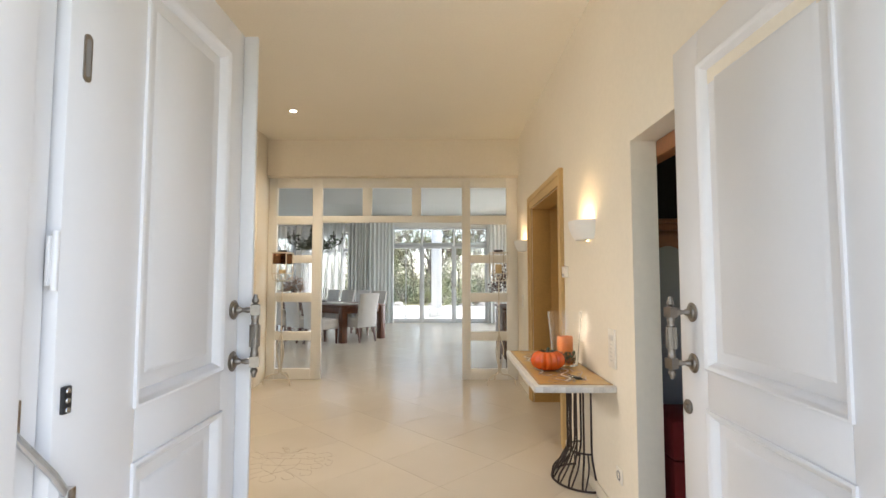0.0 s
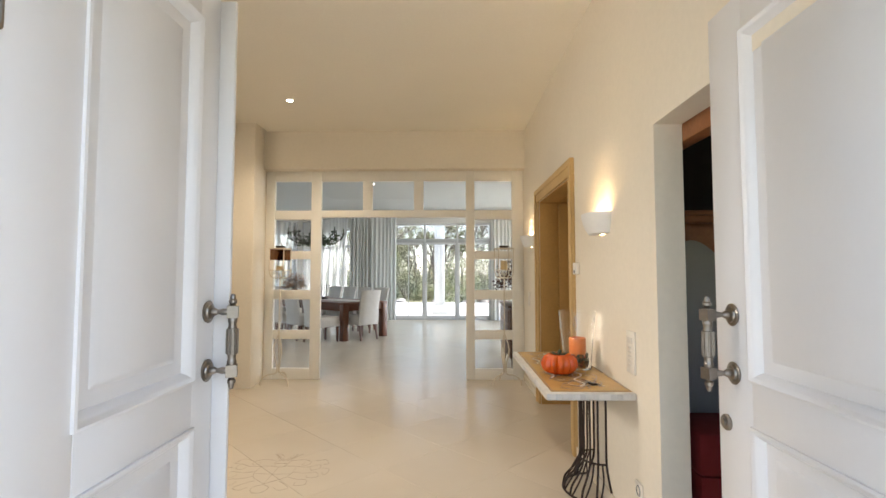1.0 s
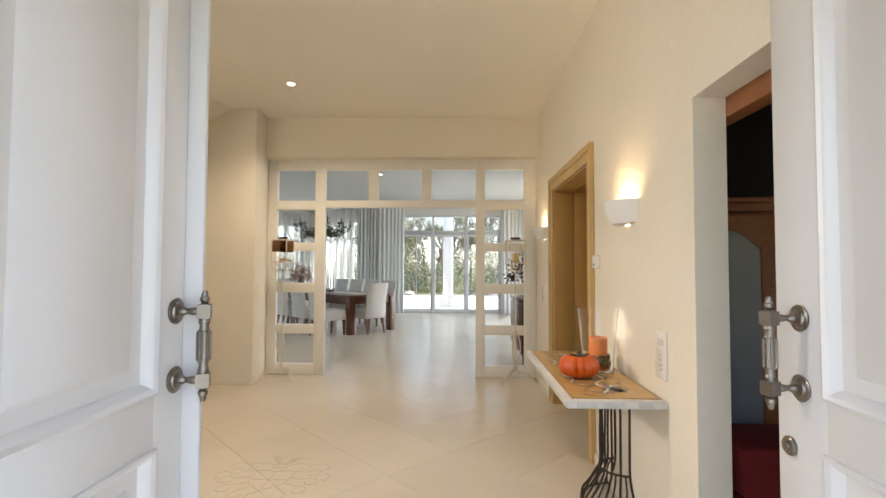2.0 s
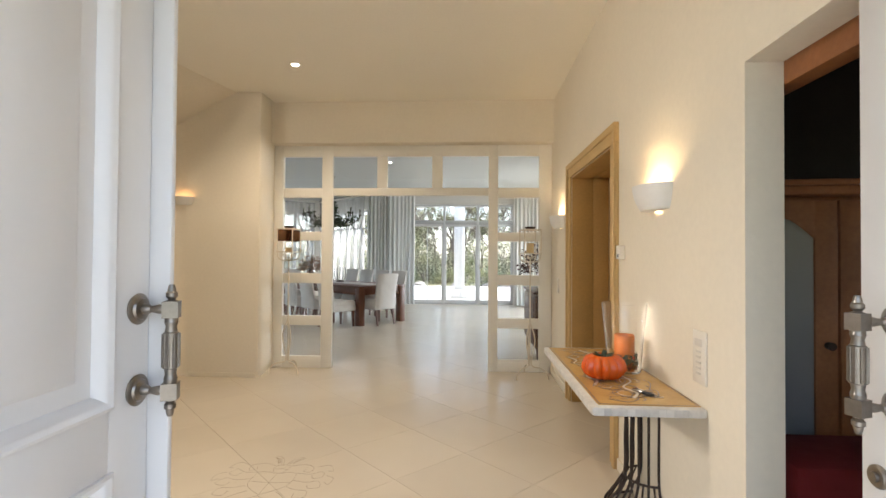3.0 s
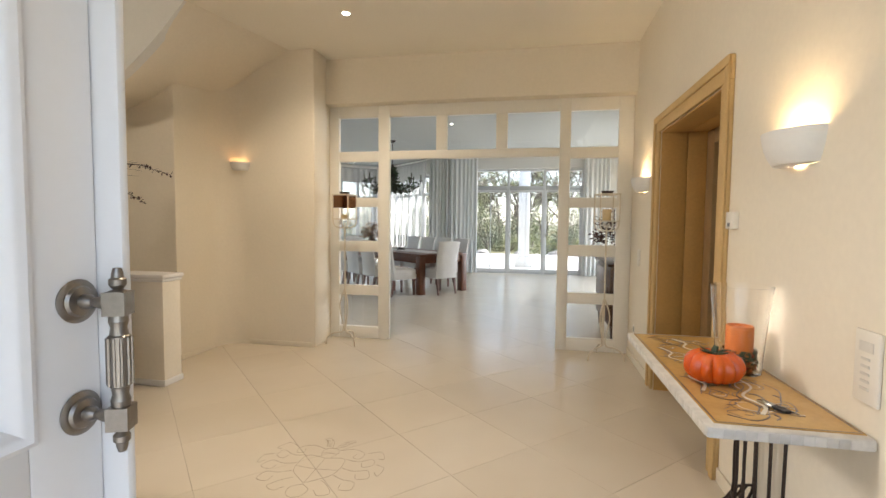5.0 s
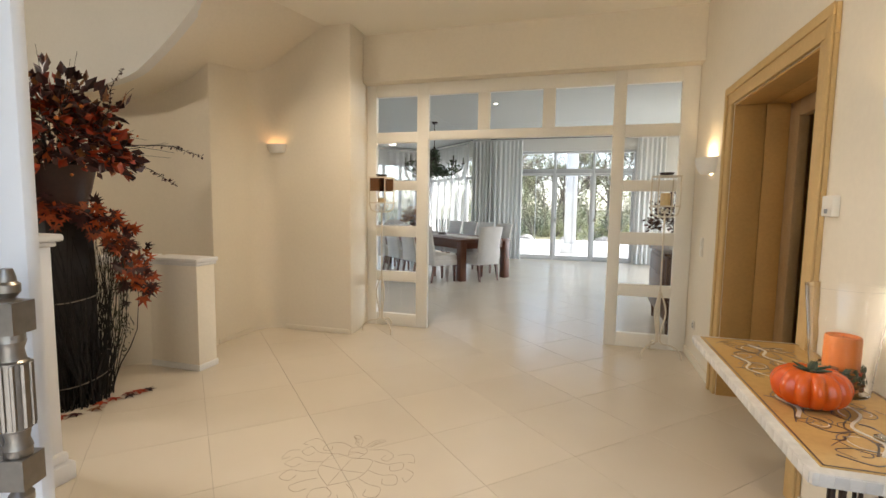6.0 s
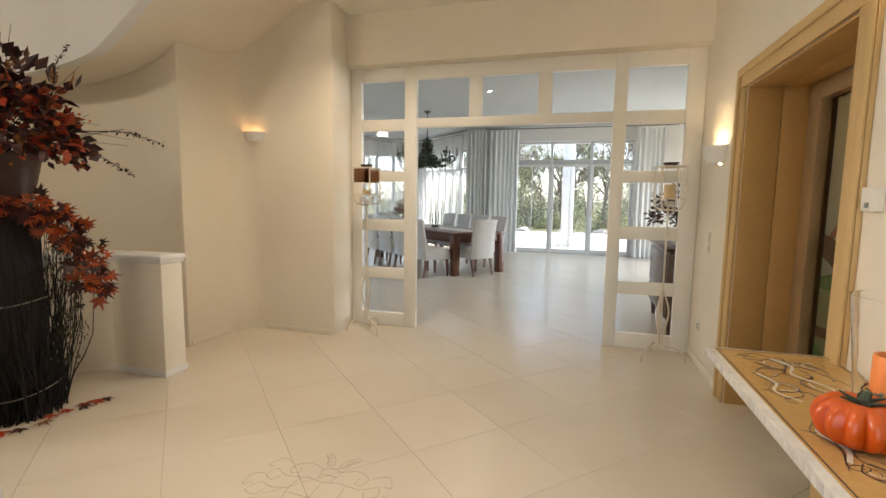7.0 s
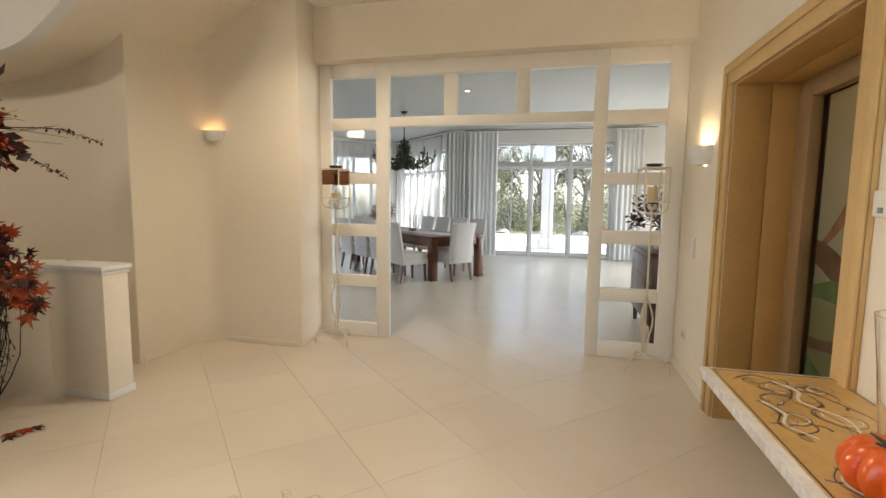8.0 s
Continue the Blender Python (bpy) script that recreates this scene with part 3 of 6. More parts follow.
def stair_flight():
    """The soffit of the upper flight and the white string wall above its inner edge."""
    th = thing("upper_stair", -3.3, 4.7, 2.3, "curved plaster soffit and white string wall of the stair", "staircase", kind="structure")
    o = Vector((-3.3, 4.7, 2.3))
    inner = curve_points([(-5.3, 4.45, 2.10), (-4.7, 4.66, 2.18), (-3.9, 4.70, 2.27), (-3.36, 4.70, 2.35), (-3.12, 4.72, 2.49), (-2.86, 4.78, 2.76), (-2.60, 4.86, 3.12)], 36)
    outer = curve_points([(-5.3, 5.6, 1.93), (-4.7, 5.6, 2.09), (-3.9, 5.6, 2.33), (-3.4, 5.75, 2.49), (-3.12, 6.15, 2.68), (-2.72, 6.15, 2.93), (-2.31, 6.15, 3.12)], 36)
    bm = bmesh.new()
    nu = 12
    grid = []
    for a, b in zip(inner, outer):
        grid.append([bm.verts.new(a.lerp(b, k / nu) - o + Vector((0, 0, 0.02 * math.sin(math.pi * k / nu)))) for k in range(nu + 1)])
    for r, s in zip(grid, grid[1:]):
        for k in range(nu):
            bm.faces.new((r[k], r[k + 1], s[k + 1], s[k]))
    top = [[bm.verts.new(v.co + Vector((0, 0, 0.22))) for v in r] for r in grid]
    for r, s in zip(top, top[1:]):
        for k in range(nu):
            bm.faces.new((r[k], r[k + 1], s[k + 1], s[k]))
    for e in (0, -1):
        for k in range(len(grid) - 1):
            bm.faces.new((grid[k][e], grid[k + 1][e], top[k + 1][e], top[k][e]))
    part("soffit", bm, PLASTER, th, smooth=60)
    bm = bmesh.new()
    rows = []
    for p in inner:
        q = p - o
        rows.append([bm.verts.new(c) for c in (q + Vector((0, -0.005, -0.01)), q + Vector((0, -0.005, 1.9)), q + Vector((0, 0.09, 1.9)), q + Vector((0, 0.09, -0.0)))])
    for r, s in zip(rows, rows[1:]):
        for k in range(4):
            bm.faces.new((r[k], r[(k + 1) % 4], s[(k + 1) % 4], s[k]))
    part("string_wall", bm, PLASTER_WHITE, th, smooth=60)
    part("handrail", tube(bmesh.new(), [(-1.9, -0.16, 0.62), (-1.2, -0.12, 0.83), (-0.3, -0.09, 1.1)], 0.02, 8), IRON, th, "dark iron handrail")
    for hx, hz in ((-1.5, 0.74), (-0.7, 0.98)):
        part("rail_bracket", tube(bmesh.new(), [(hx, -0.135, hz), (hx, 0.02, hz - 0.04)], 0.008, 6), IRON, th)
    return th


stair_flight()
structure("stairwell_wall", wall_ribbon([(p.x, p.y) for p in curve_points([(-3.30, 5.50, 0), (-3.9, 5.48, 0), (-4.6, 5.2, 0), (-5.1, 4.5, 0), (-5.2, 3.4, 0)], 30)][::-1], 0, 5.4, -0.2), PLASTER, "curved plaster wall of the stairwell", "wall")
structure("stairwell_roof", block(-5.6, -2.0, 1.2, 7.0, 5.4, 5.6), PLASTER_WHITE, "white roof over the stairwell", "ceiling")
structure("stairwell_wall_2", holed_wall('x', -5.4, -5.2, 1.25, 3.4, 0, 5.4, [STAIR_WINDOW_W]), PLASTER, "stairwell wall with a small high window", "wall")
structure("upper_wall", block(-2.6, -2.45, 1.25, 4.86, CEIL + 0.2, 5.4), PLASTER_WHITE, "white wall of the upper landing", "wall")
structure("upper_wall_2", block(-3.5, -2.45, 6.04, 6.6, CEIL + 0.2, 5.4), PLASTER_WHITE, "white wall over the stair", "wall")
structure("upper_wall_3", block(-2.6, -2.45, 4.86, 6.04, CEIL + 0.2, 5.4), PLASTER_WHITE, "white wall beside the upper stair", "wall")

# ---- hall: wall lamps ----
def sconce(x, y, z, facing, label, watts, size=1.0, colour=(1.0, 0.72, 0.42)):
    """A plaster half bowl on a wall, open above and below. facing: degrees about z of its outward way."""
    th = thing("wall_sconce", x, y, z, label, "wall lamp", "plaster wall sconces", facing)
    bm = bmesh.new()
    prof = [(0.158, 0.124, 0.0), (0.157, 0.122, -0.02), (0.149, 0.113, -0.06), (0.136, 0.098, -0.095), (0.120, 0.080, -0.122), (0.048, 0.022, -0.124)]
    n = 20
    shells = []
    for off in (0.0, 0.007):
        rows = []
        for w, d, h in prof:
            rows.append([bm.verts.new((size * (d - off) * math.sin(math.pi * k / n) + 0.0005, size * (w - off) * math.cos(math.pi * k / n), size * h)) for k in range(n + 1)])
        for r, s in zip(rows, rows[1:]):
            for k in range(n):
                bm.faces.new((r[k], r[k + 1], s[k + 1], s[k]))
        shells.append(rows)
    for e in (0, -1):
        for k in range(n):
            bm.faces.new((shells[0][e][k], shells[0][e][k + 1], shells[1][e][k + 1], shells[1][e][k]))
    part("bowl", bm, PLASTER_WHITE, th, smooth=50)
    part("back_plate", block(0.001, 0.008, -0.05 * size, 0.05 * size, -0.11 * size, -0.03 * size, 0.002), WHITE_PLASTIC, th)
    part("bulb", lathe(bmesh.new(), [(0, -0.085), (0.012, -0.08), (0.014, -0.05), (0.008, -0.03), (0, -0.028)], 12, (0.035, 0)), SCONCE_GLOW, th)
    m = th.matrix_world
    lamp = new("sconce_light", bpy.data.lights.new("sconce_light", 'POINT'))
    lamp.data.energy, lamp.data.color, lamp.data.shadow_soft_size = watts, colour, 0.015
    lamp.matrix_world = Matrix.Translation(m @ Vector((0.088 * size, 0, -0.065 * size)))
    return th


SCONCE_GLOW = emitter("bulb_glow", (1.0, 0.62, 0.28), 3)
sconce(E, 3.43, 1.69, 180, "white plaster half-bowl wall lamp glowing on the wall above the console", 1.05)
sconce(E, 5.95, 1.755, 180, "white plaster half-bowl wall lamp beside the lift niche", 1.4)
sconce(-2.915, 6.03, 1.968, -90, "small plaster wall lamp on the stair wall", 0.08, 0.72, (1.0, 0.50, 0.20))

# ---- hall: wall fittings ----
def wall_plate(name, y, z, w, h, d, label, category):
    th = thing(name, E, y, z, label, category)
    part("plate", block(-d, -0.0005, -w / 2, w / 2, -h / 2, h / 2, 0.004), WHITE_PLASTIC, th)
    return th


_i = wall_plate("intercom_panel", 3.005, 0.93, 0.105, 0.215, 0.012, "cream intercom panel with grey buttons on the wall", "intercom")
part("screen_strip", block(-0.0145, -0.012, -0.03, 0.03, 0.045, 0.075, 0.001), PALE_PLASTIC, _i)
for k in range(5):
    part("button", block(-0.0155, -0.012, -0.018, 0.018, 0.02 - 0.022 * k, 0.028 - 0.022 * k, 0.001), PALE_PLASTIC, _i)
_i = wall_plate("alarm_sensor", 3.99, 1.365, 0.085, 0.085, 0.03, "small white alarm sensor box on the wall", "sensor")
part("lens", block(-0.033, -0.030, -0.012, 0.012, -0.03, -0.012, 0.001), GREY_PLASTIC, _i)
_i = wall_plate("light_switch", 6.10, 1.03, 0.08, 0.16, 0.009, "double white light switch on the wall", "light switch")
for k in (-1, 1):
    part("rocker", block(-0.014, -0.009, -0.03, 0.03, 0.039 * k - 0.03, 0.039 * k + 0.03, 0.002), WHITE_PLASTIC, _i)
_i = wall_plate("wall_socket", 2.94, 0.27, 0.08, 0.08, 0.009, "white wall socket low on the wall", "socket")
part("socket_well", lathe(bmesh.new(), [(0.026, 0.0), (0.021, 0.003), (0.021, -0.004), (0, -0.004)], 20, close=False), GREY_PLASTIC, _i).matrix_local = pose(-0.0095, 0, 0, 0, -90, 0)
_i = wall_plate("wall_socket", 6.22, 0.33, 0.08, 0.08, 0.009, "white wall socket low on the wall", "socket")
part("socket_well", lathe(bmesh.new(), [(0.026, 0.0), (0.021, 0.003), (0.021, -0.004), (0, -0.004)], 20, close=False), GREY_PLASTIC, _i).matrix_local = pose(-0.0095, 0, 0, 0, -90, 0)

# ---- entrance door fittings ----
def across(bm):
    """Turns an upright lathe to lie along +x."""
    bmesh.ops.rotate(bm, verts=bm.verts, cent=(0, 0, 0), matrix=Matrix.Rotation(radians(90), 3, 'Y'))
    return bm


def pull_handle(leaf, y, z, s):
    h = tagged(new("pull_handle"), "ornate aged nickel pull handle with round rosettes")
    h.parent = leaf
    h.matrix_local = pose(0, y, z) if s > 0 else pose(0, y, z, 0, 0, 180)
    for dz in (-0.0925, 0.0925):
        bm = across(lathe(bmesh.new(), [(0.034, 0), (0.036, 0.004), (0.030, 0.008), (0.026, 0.008), (0.023, 0.013), (0.012, 0.016), (0.012, 0.026), (0.007, 0.034), (0.011, 0.052), (0.009, 0.064), (0.006, 0.069)], 28))
        bmesh.ops.translate(bm, verts=bm.verts, vec=(0, 0, dz))
        part("rosette", bm, NICKEL, h)
    bm = lathe(bmesh.new(), [(0, -0.15), (0.006, -0.149), (0.0085, -0.14), (0.009, -0.134), (0.0125, -0.131), (0.0125, -0.122), (0.007, -0.115), (0.014, -0.112),
                             (0.014, -0.066), (0.0145, -0.064), (0.0115, -0.054), (0.0135, -0.042), (0.0165, -0.04), (0.0165, 0.04), (0.0135, 0.042), (0.0115, 0.054), (0.0145, 0.064), (0.014, 0.066),
                             (0.014, 0.112), (0.007, 0.115), (0.0125, 0.122), (0.0125, 0.131), (0.009, 0.134), (0.0085, 0.14), (0.006, 0.149), (0, 0.15)], 16, (0.081, 0))
    part("grip", bm, NICKEL, h, smooth=30)
    for dz in (-0.0925, 0.0925):
        # block whose faces rise to blunt points
        bm = block(0.081 - 0.0165, 0.081 + 0.0165, -0.0165, 0.0165, dz - 0.0185, dz + 0.0185, 0)
        bmesh.ops.poke(bm, faces=[f for f in bm.faces if abs(f.normal.z) < 0.5], offset=0.009)
        bmesh.ops.rotate(bm, verts=bm.verts, cent=(0.081, 0, dz), matrix=Matrix.Rotation(radians(20), 3, 'Z'))
        part("knuckle", bm, NICKEL, h, smooth=5)
    bm = bmesh.new()
    for k in range(10):
        a = 2 * math.pi * k / 10
        tube(bm, [(0.081 + 0.0165 * math.cos(a), 0.0165 * math.sin(a), -0.038), (0.081 + 0.0165 * math.cos(a), 0.0165 * math.sin(a), 0.038)], 0.0028, 6)
    part("fluting", bm, NICKEL, h)


pull_handle(LEAF_L, 0.775, 1.115, 1)
pull_handle(LEAF_R, 0.825, 1.105, -1)
part("lock_cylinder", across(lathe(bmesh.new(), [(0.026, 0), (0.026, -0.007), (0.022, -0.011), (0.012, -0.011), (0.011, -0.018), (0, -0.018)], 24)), NICKEL, LEAF_R, "round aged nickel lock cylinder").matrix_local = pose(0, 0.87, 0.845)
_slot = [(0.011 * math.cos(a), 0.042 + 0.011 * math.sin(a)) for a in [k * math.pi / 8 for k in range(9)]]
_slot = _slot + [(-u, -v) for u, v in _slot]
part("edge_pull", extruded(_slot, 0, 0.003), NICKEL, LEAF_L, "steel edge pull with rounded ends").matrix_local = Matrix(((0, 0, 1, 0), (1, 0, 0, 0.047), (0, 1, 0, 1.80), (0, 0, 0, 1)))
part("pull_well", extruded([(0.55 * u, 0.8 * v) for u, v in _slot], 0.003, 0.0036), GREY_PLASTIC, LEAF_L).matrix_local = Matrix(((0, 0, 1, 0), (1, 0, 0, 0.047), (0, 1, 0, 1.80), (0, 0, 0, 1)))
part("magnet_contact", block(0.0, 0.010, 0.016, 0.036, 1.05, 1.105, 0.002), BLACK_PLASTIC, LEAF_L, "black contact block")
for dz in (1.058, 1.077, 1.096):
    part("screw", across(lathe(bmesh.new(), [(0.006, 0), (0.005, 0.002), (0, 0.002)], 10)), CHROME, LEAF_L).matrix_local = pose(0.010, 0.026, dz)


def stay_arm():
    th = thing("door_stay", -0.545, 1.235, 1.0, "folding steel door stay between jamb and leaf", "door stay")
    part("bracket", block(0.0, 0.016, -0.03, 0.0, 0.02, 0.10, 0.002), CHROME, th)
    part("arm", tube(bmesh.new(), [(0.012, -0.012, 0.04), (0.030, 0.06, -0.06), (0.034, 0.098, -0.12)], 0.008, 8), CHROME, th)
    part("shoe", block(0.022, 0.042, 0.085, 0.107, -0.20, -0.10, 0.002), CHROME, th)


stay_arm()
for z in (1.36, 0.3, 2.0):
    hg = tagged(new("hinge"), "steel barrel hinge")
    hg.parent = LEAF_L
    hg.matrix_local = pose(-0.012, -0.004, z)
    part("barrel", tube(bmesh.new(), [(0.006, 0, -0.06), (0.006, 0, 0.06)], 0.007, 12), LACQUER, hg)
    part("leaf_plate", block(-0.004, 0.002, -0.012, 0.0, -0.05, 0.05, 0.001), LACQUER, hg)

# ---- hall: console table and what stands on it ----
def console_table():
    th = thing("console_table", E - 0.225, 3.575, 0, "mosaic stone console table on a flared iron rod base", "console table")
    hx, hy = 0.224, 0.625
    part("tabletop", block(-hx, hx, -hy, hy, 0.697, 0.735, 0.010), MARBLE, th, "white marble slab edge", smooth=40)
    part("inlay_field", block(-hx + 0.03, hx - 0.012, -hy + 0.03, hy - 0.03, 0.735, 0.7375), YELLOW_STONE, th, "yellow marble inlay field")
    # dark border line round the field
    bm = bmesh.new()
    a, b, c, d = -hx + 0.036, hx - 0.018, -hy + 0.036, hy - 0.036
    for x0, x1, y0, y1 in ((a, a + 0.004, c, d), (b - 0.004, b, c, d), (a + 0.004, b - 0.004, c, c + 0.004), (a + 0.004, b - 0.004, d - 0.004, d)):
        box(bm, x0, x1, y0, y1, 0.737, 0.7383)
    part("border_line", bm, INLAY_DARK, th, "dark stone border line")
    # mosaic edge pieces
    rnd = random.Random(4)

    def scroll(cx, cy, r0, turns, start, sgn, w, mat, nm):
        pts = [(cx + r0 * (1 - 0.72 * t) * math.cos(start + sgn * turns * 2 * math.pi * t), cy + r0 * (1 - 0.72 * t) * math.sin(start + sgn * turns * 2 * math.pi * t), 0.7375) for t in [k / 26 for k in range(27)]]
        bm2 = bmesh.new()
        tube(bm2, pts, w, 4, w * 0.5)
        bmesh.ops.scale(bm2, vec=(1, 1, 0.35), verts=bm2.verts, space=Matrix.Translation((0, 0, -0.7375)))
        part(nm, bm2, mat, th)

    def stroke(ctrl, w, mat, nm):
        bm2 = bmesh.new()
        tube(bm2, curve_points([(x, y, 0.7375) for x, y in ctrl], 20), w, 4, w * 0.4)
        bmesh.ops.scale(bm2, vec=(1, 1, 0.35), verts=bm2.verts, space=Matrix.Translation((0, 0, -0.7375)))
        part(nm, bm2, mat, th)

    for s in (-1, 1):
        for cx, cy, r, st in ((-0.03, 0.42, 0.085, 0.3), (0.06, 0.22, 0.075, 2.6), (-0.09, 0.20, 0.06, 4.2), (0.09, 0.44, 0.05, 1.2), (-0.10, 0.33, 0.045, 5.0)):
            scroll(cx, s * cy, r, 0.95, st * s, s, 0.0030, INLAY_DARK, "scroll_inlay")
            scroll(cx + 0.006, s * cy + 0.004, r * 0.86, 0.7, st * s, s, 0.0026, INLAY_WHITE, "scroll_inlay")
        stroke([(0.0, 0.02 * s), (0.05, 0.12 * s), (-0.02, 0.24 * s), (0.05, 0.34 * s), (0.0, 0.5 * s)], 0.0042, INLAY_DARK, "stem_inlay")
        stroke([(-0.12, 0.08 * s), (-0.05, 0.14 * s), (-0.10, 0.27 * s), (-0.03, 0.36 * s), (-0.12, 0.47 * s)], 0.0032, INLAY_DARK, "stem_inlay")
        for cx, cy, an in ((0.02, 0.30, 0.4), (-0.06, 0.40, 2.0), (0.10, 0.30, 1.1), (-0.12, 0.13, 2.4), (0.05, 0.13, 0.2), (0.02, 0.49, 1.4), (-0.02, 0.13, 1.9)):
            stroke([(cx, s * cy), (cx + 0.025 * math.cos(an), s * (cy + 0.025 * math.sin(an)) ), (cx + 0.05 * math.cos(an + 0.5), s * (cy + 0.05 * math.sin(an + 0.5)))], 0.0055, INLAY_DARK, "leaf_inlay")
        for ctrl, w, mat in (([(-0.13, 0.52), (-0.06, 0.555), (0.0, 0.50), (-0.06, 0.47), (-0.12, 0.49), (-0.09, 0.53)], 0.0042, INLAY_DARK),
                             ([(-0.02, 0.50), (0.02, 0.42), (-0.01, 0.33), (0.06, 0.22), (0.04, 0.10)], 0.0095, INLAY_WHITE),
                             ([(-0.035, 0.50), (0.0, 0.42), (-0.03, 0.33), (0.035, 0.22), (0.02, 0.10)], 0.0040, INLAY_DARK),
                             ([(0.0, 0.43), (0.05, 0.47), (0.10, 0.45), (0.12, 0.38), (0.09, 0.35)], 0.0048, INLAY_DARK),
                             ([(0.0, 0.42), (0.06, 0.42), (0.11, 0.33), (0.14, 0.24), (0.12, 0.17)], 0.0042, INLAY_DARK),
                             ([(-0.02, 0.36), (-0.08, 0.38), (-0.12, 0.34), (-0.10, 0.29)], 0.0048, INLAY_DARK),
                             ([(-0.13, 0.30), (-0.10, 0.22), (-0.13, 0.14), (-0.08, 0.07)], 0.0085, INLAY_WHITE),
                             ([(-0.14, 0.31), (-0.115, 0.22), (-0.145, 0.14), (-0.10, 0.06)], 0.0040, INLAY_DARK)):
            stroke([(x, s * y) for x, y in ctrl], w, mat, "flourish_inlay")
        for _ in range(9):
            cx, cy = rnd.uniform(-0.13, 0.14), rnd.uniform(0.05, 0.52)
            scroll(cx, s * cy, rnd.uniform(0.022, 0.05), 0.8, rnd.uniform(0, 6.28), rnd.choice((-1, 1)), 0.0022, INLAY_DARK, "scroll_inlay")
    # small marble pieces along the edges
    piece = mesh_of("edge_piece", block(-0.0018, 0.0005, -0.0146, 0.0142, -0.0145, 0.0145, 0.0015), EDGE_STONE, 30)
    spots = [(pose(-hx, -hy + 0.025 + 0.0302 * k, 0.716)) for k in range(40)] + [pose(-hx + 0.03 + 0.0302 * k, -hy, 0.716, 0, 0, 90) for k in range(13)]
    for m in spots:
        ob = new("edge_piece", piece)
        ob.parent = th
        ob.matrix_local = m
    # iron base: half rings against the wall and rods that flare to the floor
    bx, by = hx - 0.004, -0.03

    def half(r, z, k, n, fx=1.0):
        a = math.pi * k / n
        return (bx - fx * r * math.sin(a), by + r * math.cos(a), z)

    for r, z, w in ((0.120, 0.59, 0.006), (0.124, 0.20, 0.006), (0.225, 0.010, 0.007)):
        part("ring", tube(bmesh.new(), [half(r, z, k, 24) for k in range(25)], w, 6), IRON, th)
    for k in range(0, 9):
        ctrl = [half(0.175 if k % 2 else 0.09, 0.692, k, 8), half(0.12, 0.585, k, 8), half(0.12, 0.38, k, 8), half(0.122, 0.205, k, 8), half(0.160, 0.125, k, 8), half(0.212, 0.06, k, 8), half(0.225, 0.010, k, 8)]
        part("rod", tube(bmesh.new(), curve_points(ctrl, 22), 0.0065, 7), IRON, th)
        if k < 8:
            ctrl = [half(0.124, 0.20, k + 0.5, 8), half(0.172, 0.115, k + 0.5, 8), half(0.224, 0.012, k + 0.2, 8)]
            part("brace", tube(bmesh.new(), curve_points(ctrl, 10), 0.005, 6), IRON, th)
    part("top_plate", block(bx - 0.2, bx, by - 0.2, by + 0.2, 0.689, 0.697, 0.001), IRON, th)
    return th


console_table()


def pumpkin():
    th = thing("pumpkin", 0.895, 3.385, 0.7375, "ribbed glossy orange pumpkin with a dark green stem", "pumpkin")
    bm = bmesh.new()
    n, m = 84, 20
    rows = []
    for j in range(m + 1):
        a = math.pi * j / m
        row = []
        for k in range(n):
            u = 2 * math.pi * k / n
            rib = 1 - 0.24 * (1 - abs(math.sin(6.5 * u)) ** 0.6) * math.sin(a) ** 0.7
            r = 0.105 * rib * math.sin(a) ** 0.72 * (1 + 0.03 * math.sin(2 * u + 1))
            dip = 0.022 * math.exp(-(r / 0.04) ** 2)
            z = 0.064 + 0.064 * math.cos(a) - (dip if a < 1.5 else -dip * 0.5)
            row.append(bm.verts.new((r * math.cos(u), r * math.sin(u), max(z, 0.0015))))
        rows.append(row)
    for r, s in zip(rows, rows[1:]):
        for k in range(n):
            bm.faces.new((r[k], r[(k + 1) % n], s[(k + 1) % n], s[k]))
    bmesh.ops.remove_doubles(bm, verts=bm.verts, dist=1e-5)
    part("skin", bm, PUMPKIN, th, smooth=80)
    bm = tube(bmesh.new(), curve_points([(0, 0, 0.100), (0.002, 0, 0.122), (0.008, 0.004, 0.140)], 8), 0.016, 8, 0.010)
    part("stem", bm, STEM, th, "dark green stub of a stem")
    bm = bmesh.new()
    for k in range(6):
        a = k * math.pi / 3 + 0.2
        p = [Vector((0.008 * math.cos(a), 0.008 * math.sin(a), 0.109)), Vector((0.03 * math.cos(a + 0.2), 0.03 * math.sin(a + 0.2), 0.119)), Vector((0.055 * math.cos(a), 0.052 * math.sin(a), 0.126))]
        tube(bm, p, 0.008, 6, 0.002)
    part("calyx", bm, STEM, th)
    return th


pumpkin()


